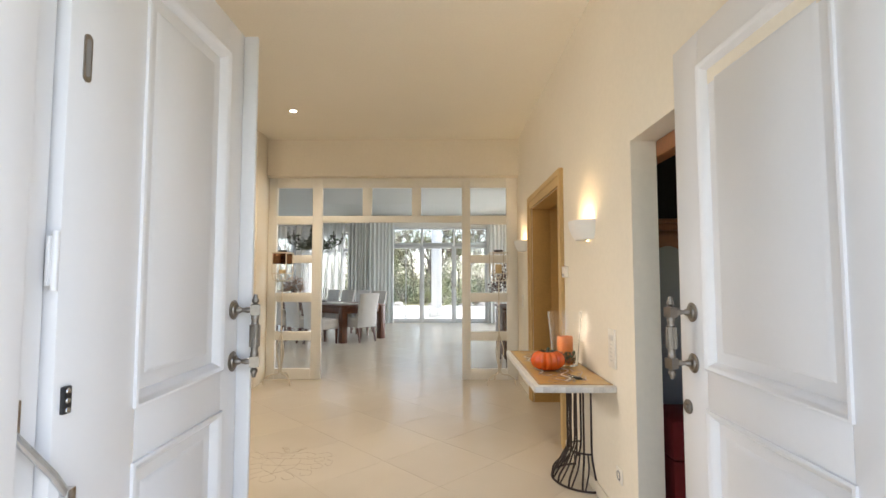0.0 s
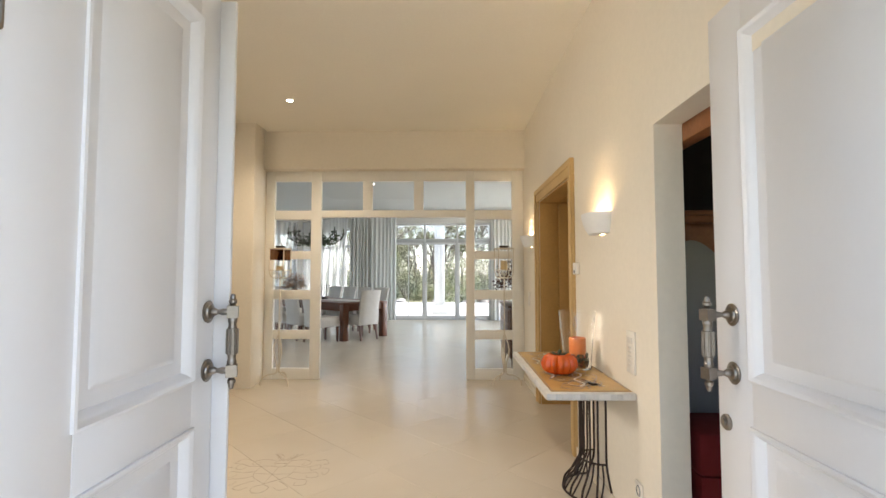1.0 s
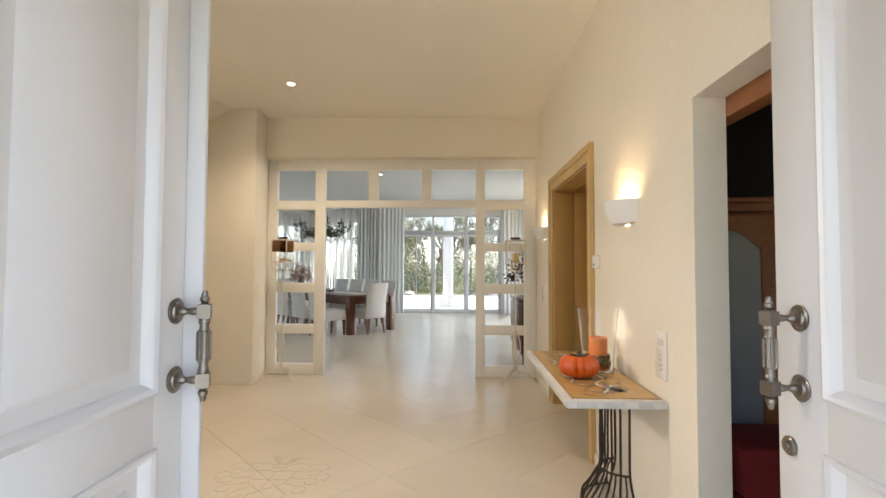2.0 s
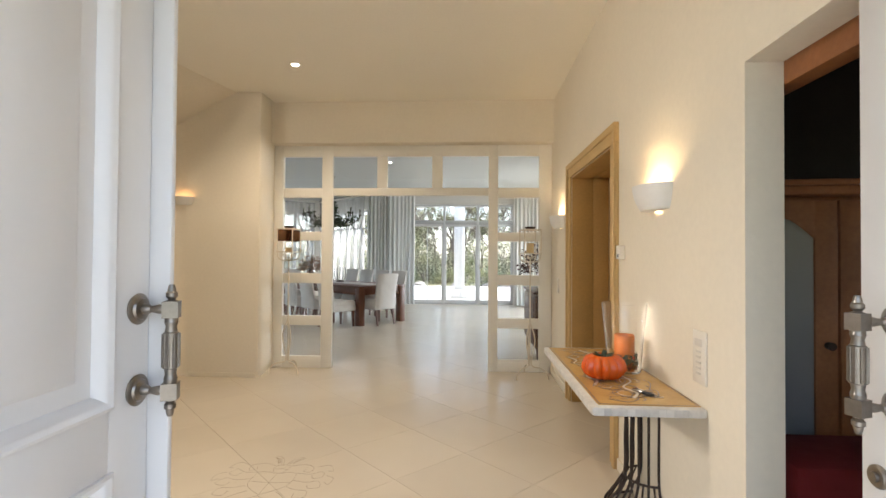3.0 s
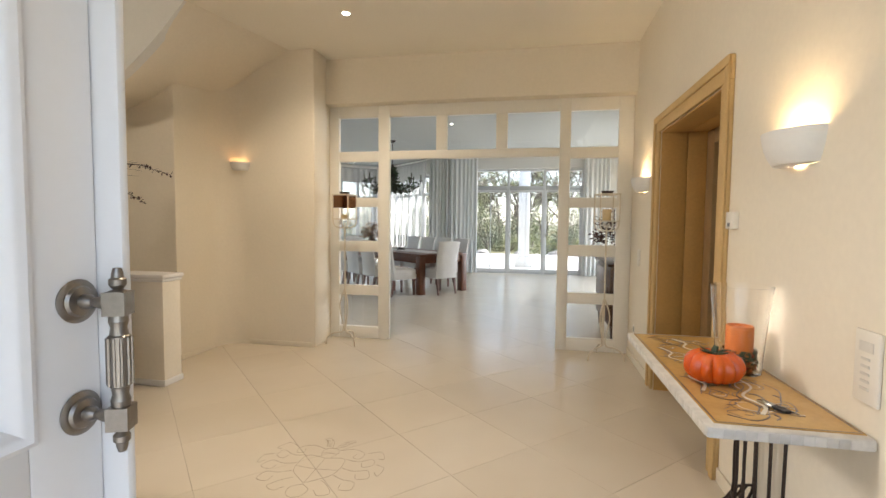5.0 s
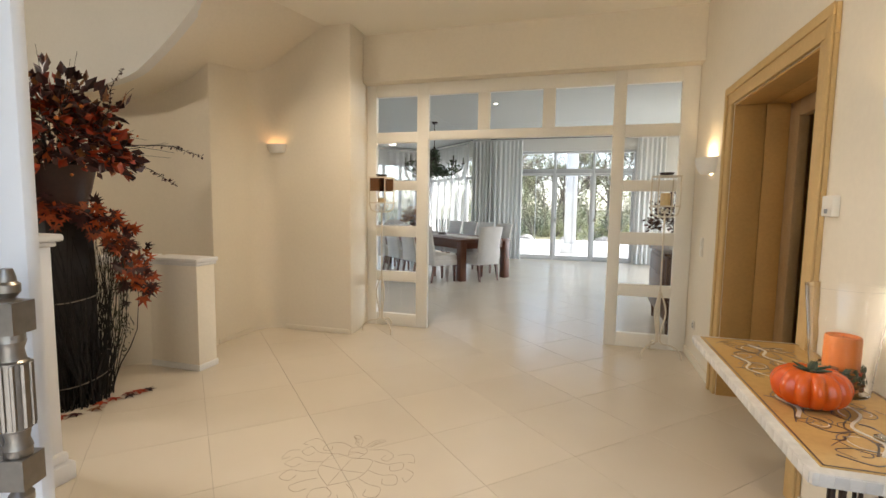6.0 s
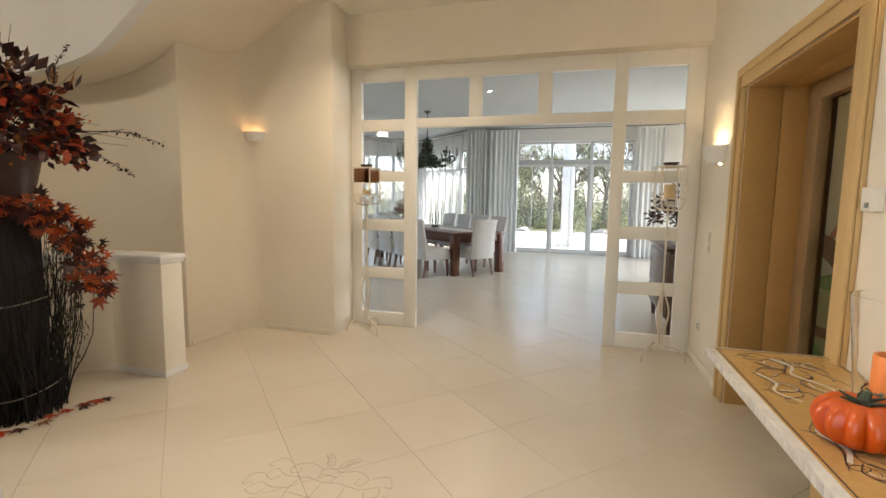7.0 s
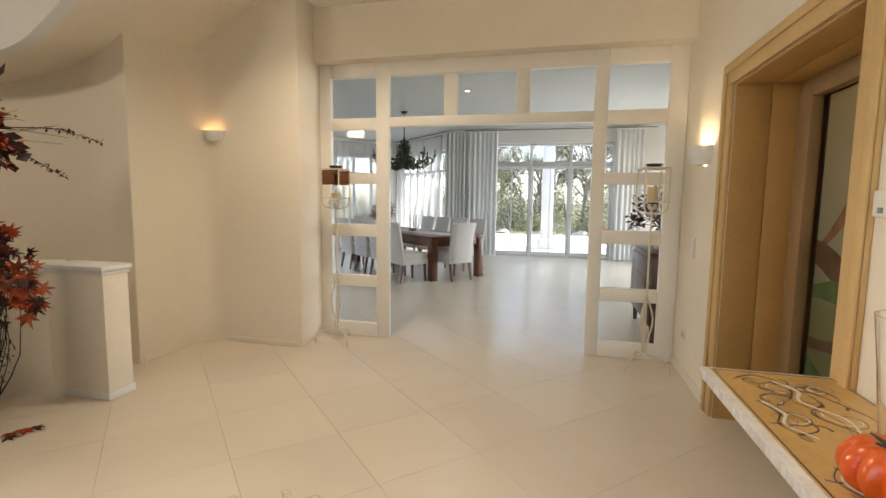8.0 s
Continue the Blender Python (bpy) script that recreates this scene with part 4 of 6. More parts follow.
def leaf_mesh(bm, p, way, up, length, width, lobes=0):
    """One leaf from p along way; folded along its rib. lobes: a pointed maple leaf."""
    way, up = way.normalized(), up.normalized()
    side = way.cross(up)
    if side.length < 1e-3:
        side = way.orthogonal()
    side.normalize()
    nrm = side.cross(way)
    if lobes:
        c = bm.verts.new(p)
        rim = []
        for k in range(lobes * 2 + 1):
            a = radians(-125 + 250 * k / (lobes * 2))
            r = length * (0.36 if k % 2 == 0 else 1.0 - 0.35 * abs(a) / 2.2)
            rim.append(bm.verts.new(p + way * (r * math.cos(a)) + side * (r * math.sin(a) * 0.9) - nrm * (0.18 * r * r / length)))
        for a, b in zip(rim, rim[1:]):
            bm.faces.new((c, a, b))
        return
    a = bm.verts.new(p)
    b = bm.verts.new(p + way * length * 0.45 + side * width / 2 - nrm * width * 0.18)
    c = bm.verts.new(p + way * length - nrm * length * 0.22)
    d = bm.verts.new(p + way * length * 0.45 - side * width / 2 - nrm * width * 0.18)
    e = bm.verts.new(p + way * length * 0.5)
    for q in ((a, b, e), (b, c, e), (c, d, e), (d, a, e)):
        bm.faces.new(q)


def rand_dir(rnd):
    while True:
        v = Vector((rnd.uniform(-1, 1), rnd.uniform(-1, 1), rnd.uniform(-1, 1)))
        if 0.05 < v.length < 1:
            return v.normalized()


def candle_vase():
    x, y, z = 1.050, 3.56, 0.7375
    th = thing("hurricane_vase", x, y, z, "tall clear glass hurricane vase flaring to the top", "vase")
    prof = [(0.0, 0.0), (0.080, 0.0), (0.083, 0.004), (0.086, 0.06), (0.100, 0.22), (0.114, 0.352), (0.1155, 0.356), (0.111, 0.356), (0.097, 0.22), (0.083, 0.06), (0.080, 0.012), (0.0, 0.012)]
    part("glass", lathe(bmesh.new(), prof, 40, close=False), CLEAR, th, smooth=60).visible_shadow = False
    cd = thing("pillar_candle", x, y, z + 0.0125, "thick orange pillar candle inside the glass vase", "candle")
    part("wax", lathe(bmesh.new(), [(0.0, 0.0), (0.048, 0.0), (0.051, 0.003), (0.051, 0.172), (0.048, 0.179), (0.042, 0.179), (0.036, 0.170), (0.0, 0.167)], 32), CANDLE_WAX, cd)
    part("wick", tube(bmesh.new(), [(0, 0, 0.166), (0.001, 0.001, 0.178)], 0.001, 5), BLACK_PLASTIC, cd)
    wr = thing("leaf_wreath", x, y, z + 0.013, "small wreath of green and red leaves round the candle", "wreath")
    rnd = random.Random(8)
    for nm, mat, cnt in (("green_leaves", LEAF_GREEN, 150), ("red_leaves", LEAF_RED, 55), ("pale_leaves", LEAF_GOLD, 50)):
        bm = bmesh.new()
        for _ in range(cnt):
            a, r = rnd.uniform(0, 6.283), rnd.uniform(0.056, 0.070)
            p = Vector((r * math.cos(a), r * math.sin(a), rnd.uniform(0.005, 0.075)))
            w = Vector((-math.sin(a), math.cos(a), rnd.uniform(0.1, 0.9)))
            leaf_mesh(bm, p, w, Vector((math.cos(a), math.sin(a), 0.3)), rnd.uniform(0.018, 0.030), 0.015)
        part(nm, bm, mat, wr)


candle_vase()


def keys():
    th = thing("car_keys", 0.985, 3.165, 0.7395, "bunch of keys with a black and silver fob", "keys", turn=25)
    part("fob", block(-0.014, 0.014, -0.03, 0.028, 0, 0.012, 0.004), CHROME, th)
    part("fob_back", block(-0.012, 0.016, -0.075, -0.032, 0, 0.010, 0.003), BLACK_PLASTIC, th)
    part("key_ring", tube(bmesh.new(), [(0.016 * math.cos(a) + 0.02, 0.016 * math.sin(a) - 0.04, 0.012) for a in [k * math.pi / 10 for k in range(21)]], 0.0015, 6), CHROME, th)
    part("key_blade", block(0.022, 0.030, -0.09, -0.04, 0, 0.003, 0.0005), CHROME, th)
    part("key_bow", lathe(bmesh.new(), [(0, 0), (0.012, 0), (0.012, 0.003), (0, 0.003)], 16, (0.026, -0.035)), GREY_PLASTIC, th)


keys()

# ---- hall: lantern stands ----
def lantern_stand(x, y, turn, dark):
    th = thing("lantern_stand", x, y, 0, "slender ivory iron lantern stand with " + ("brown smoked glass" if dark else "a cream candle"), "candle stand", "pair of lantern stands", turn)
    part("pole", tube(bmesh.new(), [(0, 0, 0.14), (0, 0, 1.33)], 0.008, 8), IVORY_IRON, th)
    for k in range(3):
        a = radians(90 + 120 * k)
        c, s = math.cos(a), math.sin(a)
        part("leg", tube(bmesh.new(), curve_points([(0.0, 0.0, 0.60), (0.012 * c, 0.012 * s, 0.58), (0.055 * c, 0.055 * s, 0.42), (0.02 * c, 0.02 * s, 0.22), (0.03 * c, 0.03 * s, 0.135), (0.12 * c, 0.12 * s, 0.12), (0.19 * c, 0.19 * s, 0.07), (0.205 * c, 0.205 * s, 0.006)], 32), 0.0075, 7), IVORY_IRON, th)
    for k in range(4):
        a = radians(45 + 90 * k)
        c, s = math.cos(a), math.sin(a)
        part("bracket", tube(bmesh.new(), curve_points([(0, 0, 1.28), (0.05 * c, 0.05 * s, 1.275), (0.112 * c, 0.112 * s, 1.30), (0.130 * c, 0.130 * s, 1.37)], 14), 0.0065, 6), IVORY_IRON, th)
        part("post", tube(bmesh.new(), [(0.130 * c, 0.130 * s, 1.37), (0.130 * c, 0.130 * s, 1.63)], 0.006, 6), IVORY_IRON, th)
    for z in (1.37, 1.63):
        h = 0.099
        bm = bmesh.new()
        for x0, x1, y0, y1 in ((-h, h, -h, -h + 0.012), (-h, h, h - 0.012, h), (-h, -h + 0.012, -h + 0.012, h - 0.012), (h - 0.012, h, -h + 0.012, h - 0.012)):
            box(bm, x0, x1, y0, y1, z - 0.006, z + 0.006)
        part("lantern_frame", bm, IVORY_IRON, th)
    for k in range(2):
        # small scrolls under the lantern
        a = radians(45 + 180 * k)
        c, q = math.cos(a), math.sin(a)
        pts = [((0.045 + 0.026 * (1 - 0.6 * t) * math.cos(7.5 * t)) * c, (0.045 + 0.026 * (1 - 0.6 * t) * math.cos(7.5 * t)) * q, 1.325 + 0.026 * (1 - 0.6 * t) * math.sin(7.5 * t)) for t in [i / 16 for i in range(17)]]
        part("scroll", tube(bmesh.new(), pts, 0.005, 6), IVORY_IRON, th)
    part("tray", block(-0.088, 0.088, -0.088, 0.088, 1.366, 1.374), IVORY_IRON, th)
    part("top_cup", lathe(bmesh.new(), [(0.035, 1.63), (0.058, 1.655), (0.062, 1.664), (0.0, 1.664)], 20), IRON, th)
    part("candle", lathe(bmesh.new(), [(0.0, 1.374), (0.042, 1.374), (0.042, 1.485 if not dark else 1.42), (0.0, 1.48 if not dark else 1.415)], 20), CREAM_WAX, th)
    if dark:
        for x0, x1, y0, y1 in ((-0.084, 0.084, 0.088, 0.092), (-0.084, 0.084, -0.092, -0.088)):
            part("smoked_pane", block(x0, x1, y0, y1, 1.49, 1.622), SMOKED, th, "brown smoked glass")
    return th


lantern_stand(0.90, 6.26, 10, False)
lantern_stand(-1.82, 6.26, -8, True)

# ---- hall: autumn planter ----
def autumn_planter():
    cx, cy = -3.10, 3.95
    th = thing("autumn_planter", cx, cy, 0, "dark twig-clad column with a pot of red autumn leaves and berries", "plant arrangement")
    rnd = random.Random(12)
    part("column", block(-0.17, 0.13, -0.17, 0.13, 0, 1.30, 0.008), DARK_BROWN, th, "dark brown wooden column")
    for i in range(190):
        bm = bmesh.new()
        a = rnd.uniform(-1.9, 1.9)
        r = rnd.uniform(0.17, 0.25)
        top = rnd.uniform(0.7, 1.18)
        p0 = Vector((r * math.cos(a), r * math.sin(a), 0.0))
        p1 = p0 + Vector((rnd.uniform(-0.09, 0.10), rnd.uniform(-0.2, 0.2), top))
        mid = p0.lerp(p1, 0.5) + Vector((rnd.uniform(-0.04, 0.05), rnd.uniform(-0.09, 0.09), 0))
        tube(bm, curve_points([p0, p0.lerp(mid, 0.5) + Vector((rnd.uniform(-.025, .025), rnd.uniform(-.025, .025), 0)), mid, p1], 6), rnd.uniform(0.0025, 0.0065), 5, 0.0015)
        part("twig", bm, TWIG, th)
    for z, r in ((0.17, 0.245), (0.72, 0.245)):
        part("binding", tube(bmesh.new(), [(r * math.cos(a), r * math.sin(a), z + 0.02 * math.sin(a * 2)) for a in [-2.0 + k * 0.2 for k in range(21)]], 0.004, 5), BARK, th)
    part("pot", lathe(bmesh.new(), [(0.0, 1.30), (0.155, 1.30), (0.185, 1.42), (0.215, 1.56), (0.225, 1.57), (0.205, 1.57), (0.17, 1.50), (0.0, 1.50)], 28), COPPER_POT, th, "brown glazed pot")
    # bouquet
    centre = Vector((0.0, 0.0, 1.76))
    mats = {"plum_leaves": (LEAF_PLUM, 820, 0), "red_leaves": (LEAF_RED, 230, 0), "orange_leaves": (LEAF_ORANGE, 110, 0), "gold_leaves": (LEAF_GOLD, 120, 0), "maple_leaves": (LEAF_RED, 40, 5)}
    for nm, (mat, cnt, lobes) in mats.items():
        bm = bmesh.new()
        for _ in range(cnt):
            d = rand_dir(rnd)
            d.z = abs(d.z) * 1.2 - 0.5
            lump = 1 + 0.28 * noise.noise(d * 2.3 + Vector((3, 1, 7)))
            k = rnd.uniform(0.35, 1.0) ** 0.6 * lump
            p = centre + Vector((d.x * 0.45 * k, d.y * 0.45 * k, d.z * 0.47 * k))
            leaf_mesh(bm, p, d + rand_dir(rnd) * 0.8, rand_dir(rnd) + Vector((0, 0, 0.8)), rnd.uniform(0.05, 0.105) * (1.1 if lobes else 1), rnd.uniform(0.035, 0.07), lobes)
        part(nm, bm, mat, th)
    # upright leaves standing out of the top
    for nm, mat, cnt in (("top_gold_leaves", LEAF_GOLD, 16), ("top_plum_leaves", LEAF_PLUM, 26)):
        bm = bmesh.new()
        for _ in range(cnt):
            a, q = rnd.uniform(0, 6.283), rnd.uniform(0.05, 0.40)
            p = centre + Vector((q * math.cos(a), q * math.sin(a), 0.36 - 0.5 * q + rnd.uniform(0, 0.1)))
            leaf_mesh(bm, p, Vector((0.5 * math.cos(a), 0.5 * math.sin(a), 1.0)) + rand_dir(rnd) * 0.4, rand_dir(rnd), rnd.uniform(0.08, 0.12), 0.06)
        part(nm, bm, mat, th)
    for _ in range(46):
        bm = bmesh.new()
        a, e = rnd.uniform(0, 6.283), rnd.uniform(-0.1, 1.3)
        d = Vector((math.cos(a) * math.cos(e), math.sin(a) * math.cos(e), math.sin(e)))
        ln = rnd.uniform(0.45, 0.72)
        p0 = Vector((0, 0, 1.52))
        p1 = p0 + d * ln * 0.6 + Vector((0, 0, 0.12))
        tube(bm, curve_points([p0, p0.lerp(p1, 0.5) + Vector((0, 0, 0.05)), p1, p1 + d * ln * 0.4 + Vector((0, 0, rnd.uniform(-0.12, 0.06)))], 8), 0.003, 5, 0.001)
        part("branch", bm, TWIG, th)
    # two long sprays that reach out over the hall
    sprays = [[(0.25, 0.2, 1.72), (0.45, 0.42, 1.74), (0.52, 0.49, 1.72), (0.62, 0.58, 1.68)], [(0.25, 0.15, 1.62), (0.40, 0.30, 1.58), (0.47, 0.37, 1.52), (0.53, 0.42, 1.47)], [(0.2, 0.0, 1.7), (0.33, 0.1, 1.9), (0.36, 0.12, 2.08), (0.42, 0.16, 2.2)]]
    small = bmesh.new()
    for s in sprays:
        pts = curve_points(s, 16)
        part("branch", tube(bmesh.new(), pts, 0.0035, 5, 0.0012), TWIG, th)
        for p in pts[4:]:
            for _ in range(3):
                leaf_mesh(small, p, rand_dir(rnd), Vector((0, 0, 1)), rnd.uniform(0.02, 0.032), 0.018)
    part("spray_leaves", small, LEAF_PLUM, th)
    bm = bmesh.new()
    for _ in range(70):
        d = rand_dir(rnd)
        d.z = d.z * 0.8 - 0.1
        p = centre + Vector((d.x * 0.5, d.y * 0.5, d.z * 0.42)) * rnd.uniform(0.75, 1.0)
        bmesh.ops.create_icosphere(bm, subdivisions=1, radius=rnd.uniform(0.008, 0.016), matrix=Matrix.Translation(p))
    tagged(part("berries", bm, CANDLE_WAX, th, "small orange berries", smooth=80), kind="stuff")
    # garland of maple leaves round the pot, falling beside the twigs
    bm, gr, dk = bmesh.new(), bmesh.new(), bmesh.new()
    line = curve_points([(-0.1, -0.27, 1.34), (0.12, -0.24, 1.33), (0.22, -0.05, 1.28), (0.25, 0.10, 1.20), (0.27, 0.22, 1.05), (0.30, 0.30, 0.86), (0.30, 0.31, 0.70)], 60)
    for i, p in enumerate(line):
        for _ in range(5):
            d = rand_dir(rnd)
            leaf_mesh(bm if rnd.random() < 0.5 else dk, p + d * rnd.uniform(0.01, 0.13), d + Vector((0.3, 0, -0.3)), Vector((1, -0.4, 0.6)), rnd.uniform(0.045, 0.085), 0.04, 5)
    tagged(part("dark_garland", dk, LEAF_PLUM, th, "dark plum leaves of the garland"), kind="stuff")
    tagged(part("maple_garland", bm, LEAF_ORANGE, th, "garland of red and orange maple leaves"), kind="stuff")
    for i in range(330):
        t = rnd.random()
        p = Vector((0.235 + rnd.uniform(-0.05, 0.05), 0.18 + rnd.uniform(-0.07, 0.09), 1.2 - t * 0.75))
        leaf_mesh(gr, p, Vector((rnd.uniform(-.4, .4), rnd.uniform(-.4, .4), -1)), rand_dir(rnd), rnd.uniform(0.03, 0.055), 0.007)
    for i in range(60):
        p = Vector((0.25 + rnd.uniform(-0.02, 0.05), 0.16 + rnd.uniform(-0.05, 0.08), rnd.uniform(0.28, 0.6)))
        leaf_mesh(gr, p, rand_dir(rnd), rand_dir(rnd), rnd.uniform(0.02, 0.03), 0.012)
    tagged(part("trailing_moss", gr, GREY_MOSS, th, "grey-green trailing moss"), kind="stuff")
    # leaves on the floor at its foot
    for (dx, dy), mat in zip(((0.29, 0.20), (0.34, 0.24), (0.28, 0.10), (0.33, 0.16), (0.27, 0.02), (0.31, -0.06), (0.28, -0.16), (0.36, 0.28), (0.30, 0.25), (0.25, -0.22)), (LEAF_RED, LEAF_RED, LEAF_RED, LEAF_PLUM, LEAF_RED, LEAF_GOLD, LEAF_PLUM, LEAF_PLUM, LEAF_RED, LEAF_RED)):
        lf = bmesh.new()
        leaf_mesh(lf, Vector((0, 0, 0.022)), Vector((math.cos(dx * 40), math.sin(dx * 40), 0.1)), Vector((0, 0, 1)), 0.075, 0.05, 5)
        bottom = min(v.co.z for v in lf.verts)
        bmesh.ops.translate(lf, verts=lf.verts, vec=(0, 0, 0.002 - bottom))
        ob = tagged(part("fallen_leaf", lf, mat), "red silk maple leaf lying on the floor", "leaf", "fallen leaves")
        ob.matrix_world = pose(cx + dx, cy + dy, 0)
    return th


autumn_planter()

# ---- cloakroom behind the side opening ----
# End wall and ceiling share one even near-black brown.
structure("cloakroom_wall", block(E + 0.13, 3.6, 3.66, 3.8, 0, 2.6), DARK_BROWN, "near-black brown cloakroom end wall", "wall")
# Opening added in this unseen wall to brighten the cloakroom.
structure("cloakroom_wall_2", holed_wall('x', 3.6, 3.75, 1.25, 3.8, 0, 2.6, [(2.1, 2.7, 1.2, 2.0)]), PLASTER, "cloakroom side wall with an unseen opening added to let light in", "wall")
structure("cloakroom_ceiling", block(E + 0.13, 3.75, 1.25, 3.8, 2.4, 2.6), DARK_BROWN, "near-black brown cloakroom ceiling", "ceiling")
structure("cloakroom_lintel", block(E + 0.1305, E + 0.21, 1.27, 3.1, 1.93, 2.06, 0.006), PINE, "orange pine lintel over the cloakroom opening", "lintel")


def cloak_cupboard():
    th = thing("painted_cupboard", 1.33, 3.14, 0, "brown wooden cupboard with arched panels painted with a lake view", "cupboard", turn=-6)
    part("carcass", block(0.0, 1.15, 0.03, 0.48, 0, 1.60, 0.004), CABINET_WOOD, th)
    part("cornice", block(-0.02, 1.18, -0.04, 0.50, 1.60, 1.64, 0.01), PINE, th)
    part("cornice_bead", block(-0.03, 1.19, -0.05, 0.50, 1.64, 1.665, 0.008), PINE, th)
    for k, x0 in enumerate((0.0, 0.46)):
        d = tagged(new("door"), "framed door with an arched painted panel")
        d.parent = th
        d.matrix_local = pose(x0, 0, 0)
        part("stile", block(0.0, 0.085, 0.0, 0.028, 0.08, 1.58, 0.003), CABINET_WOOD, d)
        part("stile", block(0.365, 0.45, 0.0, 0.028, 0.08, 1.58, 0.003), CABINET_WOOD, d)
        part("rail", block(0.085, 0.365, 0.0, 0.028, 0.08, 0.2, 0.003), CABINET_WOOD, d)
        part("panel", block(0.080, 0.370, 0.014, 0.024, 0.19, 1.56), CABINET_MURAL, d)
        bm = bmesh.new()
        arch = [(0.085 + 0.28 * t, 1.42 + 0.09 * math.sin(math.pi * t)) for t in [i / 12 for i in range(13)]]
        for yy in (0.0, 0.0135):
            bm.faces.new([bm.verts.new((x, yy, z)) for x, z in arch] + [bm.verts.new((x, yy, 1.58)) for x in (0.365, 0.085)])
        part("arched_rail", bm, CABINET_WOOD, d)
        part("knob", tube(bmesh.new(), [(0.41 if k == 0 else 0.04, 0.0, 0.97), (0.41 if k == 0 else 0.04, -0.03, 0.97)], 0.014, 10, 0.018), IRON, d)
    return th


cloak_cupboard()


def cloak_bench():
    th = thing("upholstered_bench", 1.36, 2.72, 0, "low bench upholstered in dark red cloth", "bench")
    part("seat_cushion", block(0, 0.95, 0, 0.34, 0.42, 0.62, 0.03), RED_CLOTH, th)
    part("skirt", block(0.01, 0.94, 0.01, 0.33, 0.06, 0.42, 0.006), RED_CLOTH, th)
    for x in (0.04, 0.86):
        for y in (0.04, 0.26):
            part("foot", block(x, x + 0.05, y, y + 0.05, 0, 0.06, 0.004), DARK_BROWN, th)


cloak_bench()

# ---- dining room ----
DX0, DX1, DY1, DCEIL = -7.4, 3.6, 14.0, 3.12
BAY = [(-2.50, 14.0), (-4.65, 16.15), (-7.4, 13.4)]
structure("dining_ceiling", extruded([(DX1 + 0.2, 6.605), (DX1 + 0.2, 14.3), (-2.3, 14.3), (-4.65, 16.6), (-7.7, 13.6), (-7.7, 6.605)], DCEIL, DCEIL + 0.2), CEILING_DIM, "white ceiling of the dining room, its dimness put into the colour", "ceiling")
structure("dining_wall_north", holed_wall('y', DY1, DY1 + 0.3, -2.50, DX1 + 0.25, 0, DCEIL, [(-1.43, 1.42, -1, 2.78)]), PLASTER_WHITE, "white dining room wall with tall glazed doors", "wall")
structure("dining_wall_west", holed_wall('x', DX0 - 0.25, DX0, 6.6, 13.4, 0, DCEIL, [(7.6, 12.8, 0.1, 2.7)]), PLASTER_WHITE, "white dining room wall with a wide window", "wall")
# The opening is added out of view, to bring more daylight into the room.
structure("dining_wall_east", holed_wall('x', DX1, DX1 + 0.25, 6.6, DY1, 0, DCEIL, [(10.6, 13.4, 0.0, 2.7)]), PLASTER_WHITE, "white dining room wall with a tall unseen opening added to let light in", "wall")
structure("dining_wall_south", holed_wall('y', 6.605, 6.75, DX0 - 0.25, DX1 + 0.25, 0, DCEIL, [(-2.12, E, -1, BEAM_Z)]), PLASTER_WHITE, "white dining room side of the partition wall", "wall")


def bay_side(name, p, q, label):
    """A bay wall from p to q with one wide window in it."""
    a, b = Vector((*p, 0)), Vector((*q, 0))
    w = (b - a).length
    ang = math.degrees(math.atan2(b.y - a.y, b.x - a.x))
    bm = holed_wall('y', -0.25, 0.0, 0, w, 0, DCEIL, [(0.25, w - 0.25, 0.35, 2.66)])
    ob = structure(name, bm, PLASTER_WHITE, label, "wall")
    ob.matrix_world = pose(p[0], p[1], 0, 0, 0, ang)
    win = thing("window_" + name[-1], p[0], p[1], 0, "white timber bay window with many lights", "window", turn=ang, kind="structure")
    n = 6
    x0, x1 = 0.25, w - 0.25
    for k in range(n + 1):
        x = x0 + (x1 - x0 - 0.07) * k / n
        part("mullion", block(x, x + 0.07, -0.17, -0.08, 0.35, 2.66, 0.006), WINDOW_PAINT, win)
    for z in (0.35, 2.10, 2.59):
        part("rail", block(x0, x1, -0.165, -0.085, z, z + 0.07, 0.006), WINDOW_PAINT, win)
    ob = part("pane", block(x0, x1, -0.128, -0.122, 0.4, 2.6), PANE, win)
    ob.visible_shadow = False
    return win


bay_side("bay_wall_1", BAY[0], BAY[1], "white bay wall with a wide window")
bay_side("bay_wall_2", BAY[1], BAY[2], "white bay wall with a wide window")


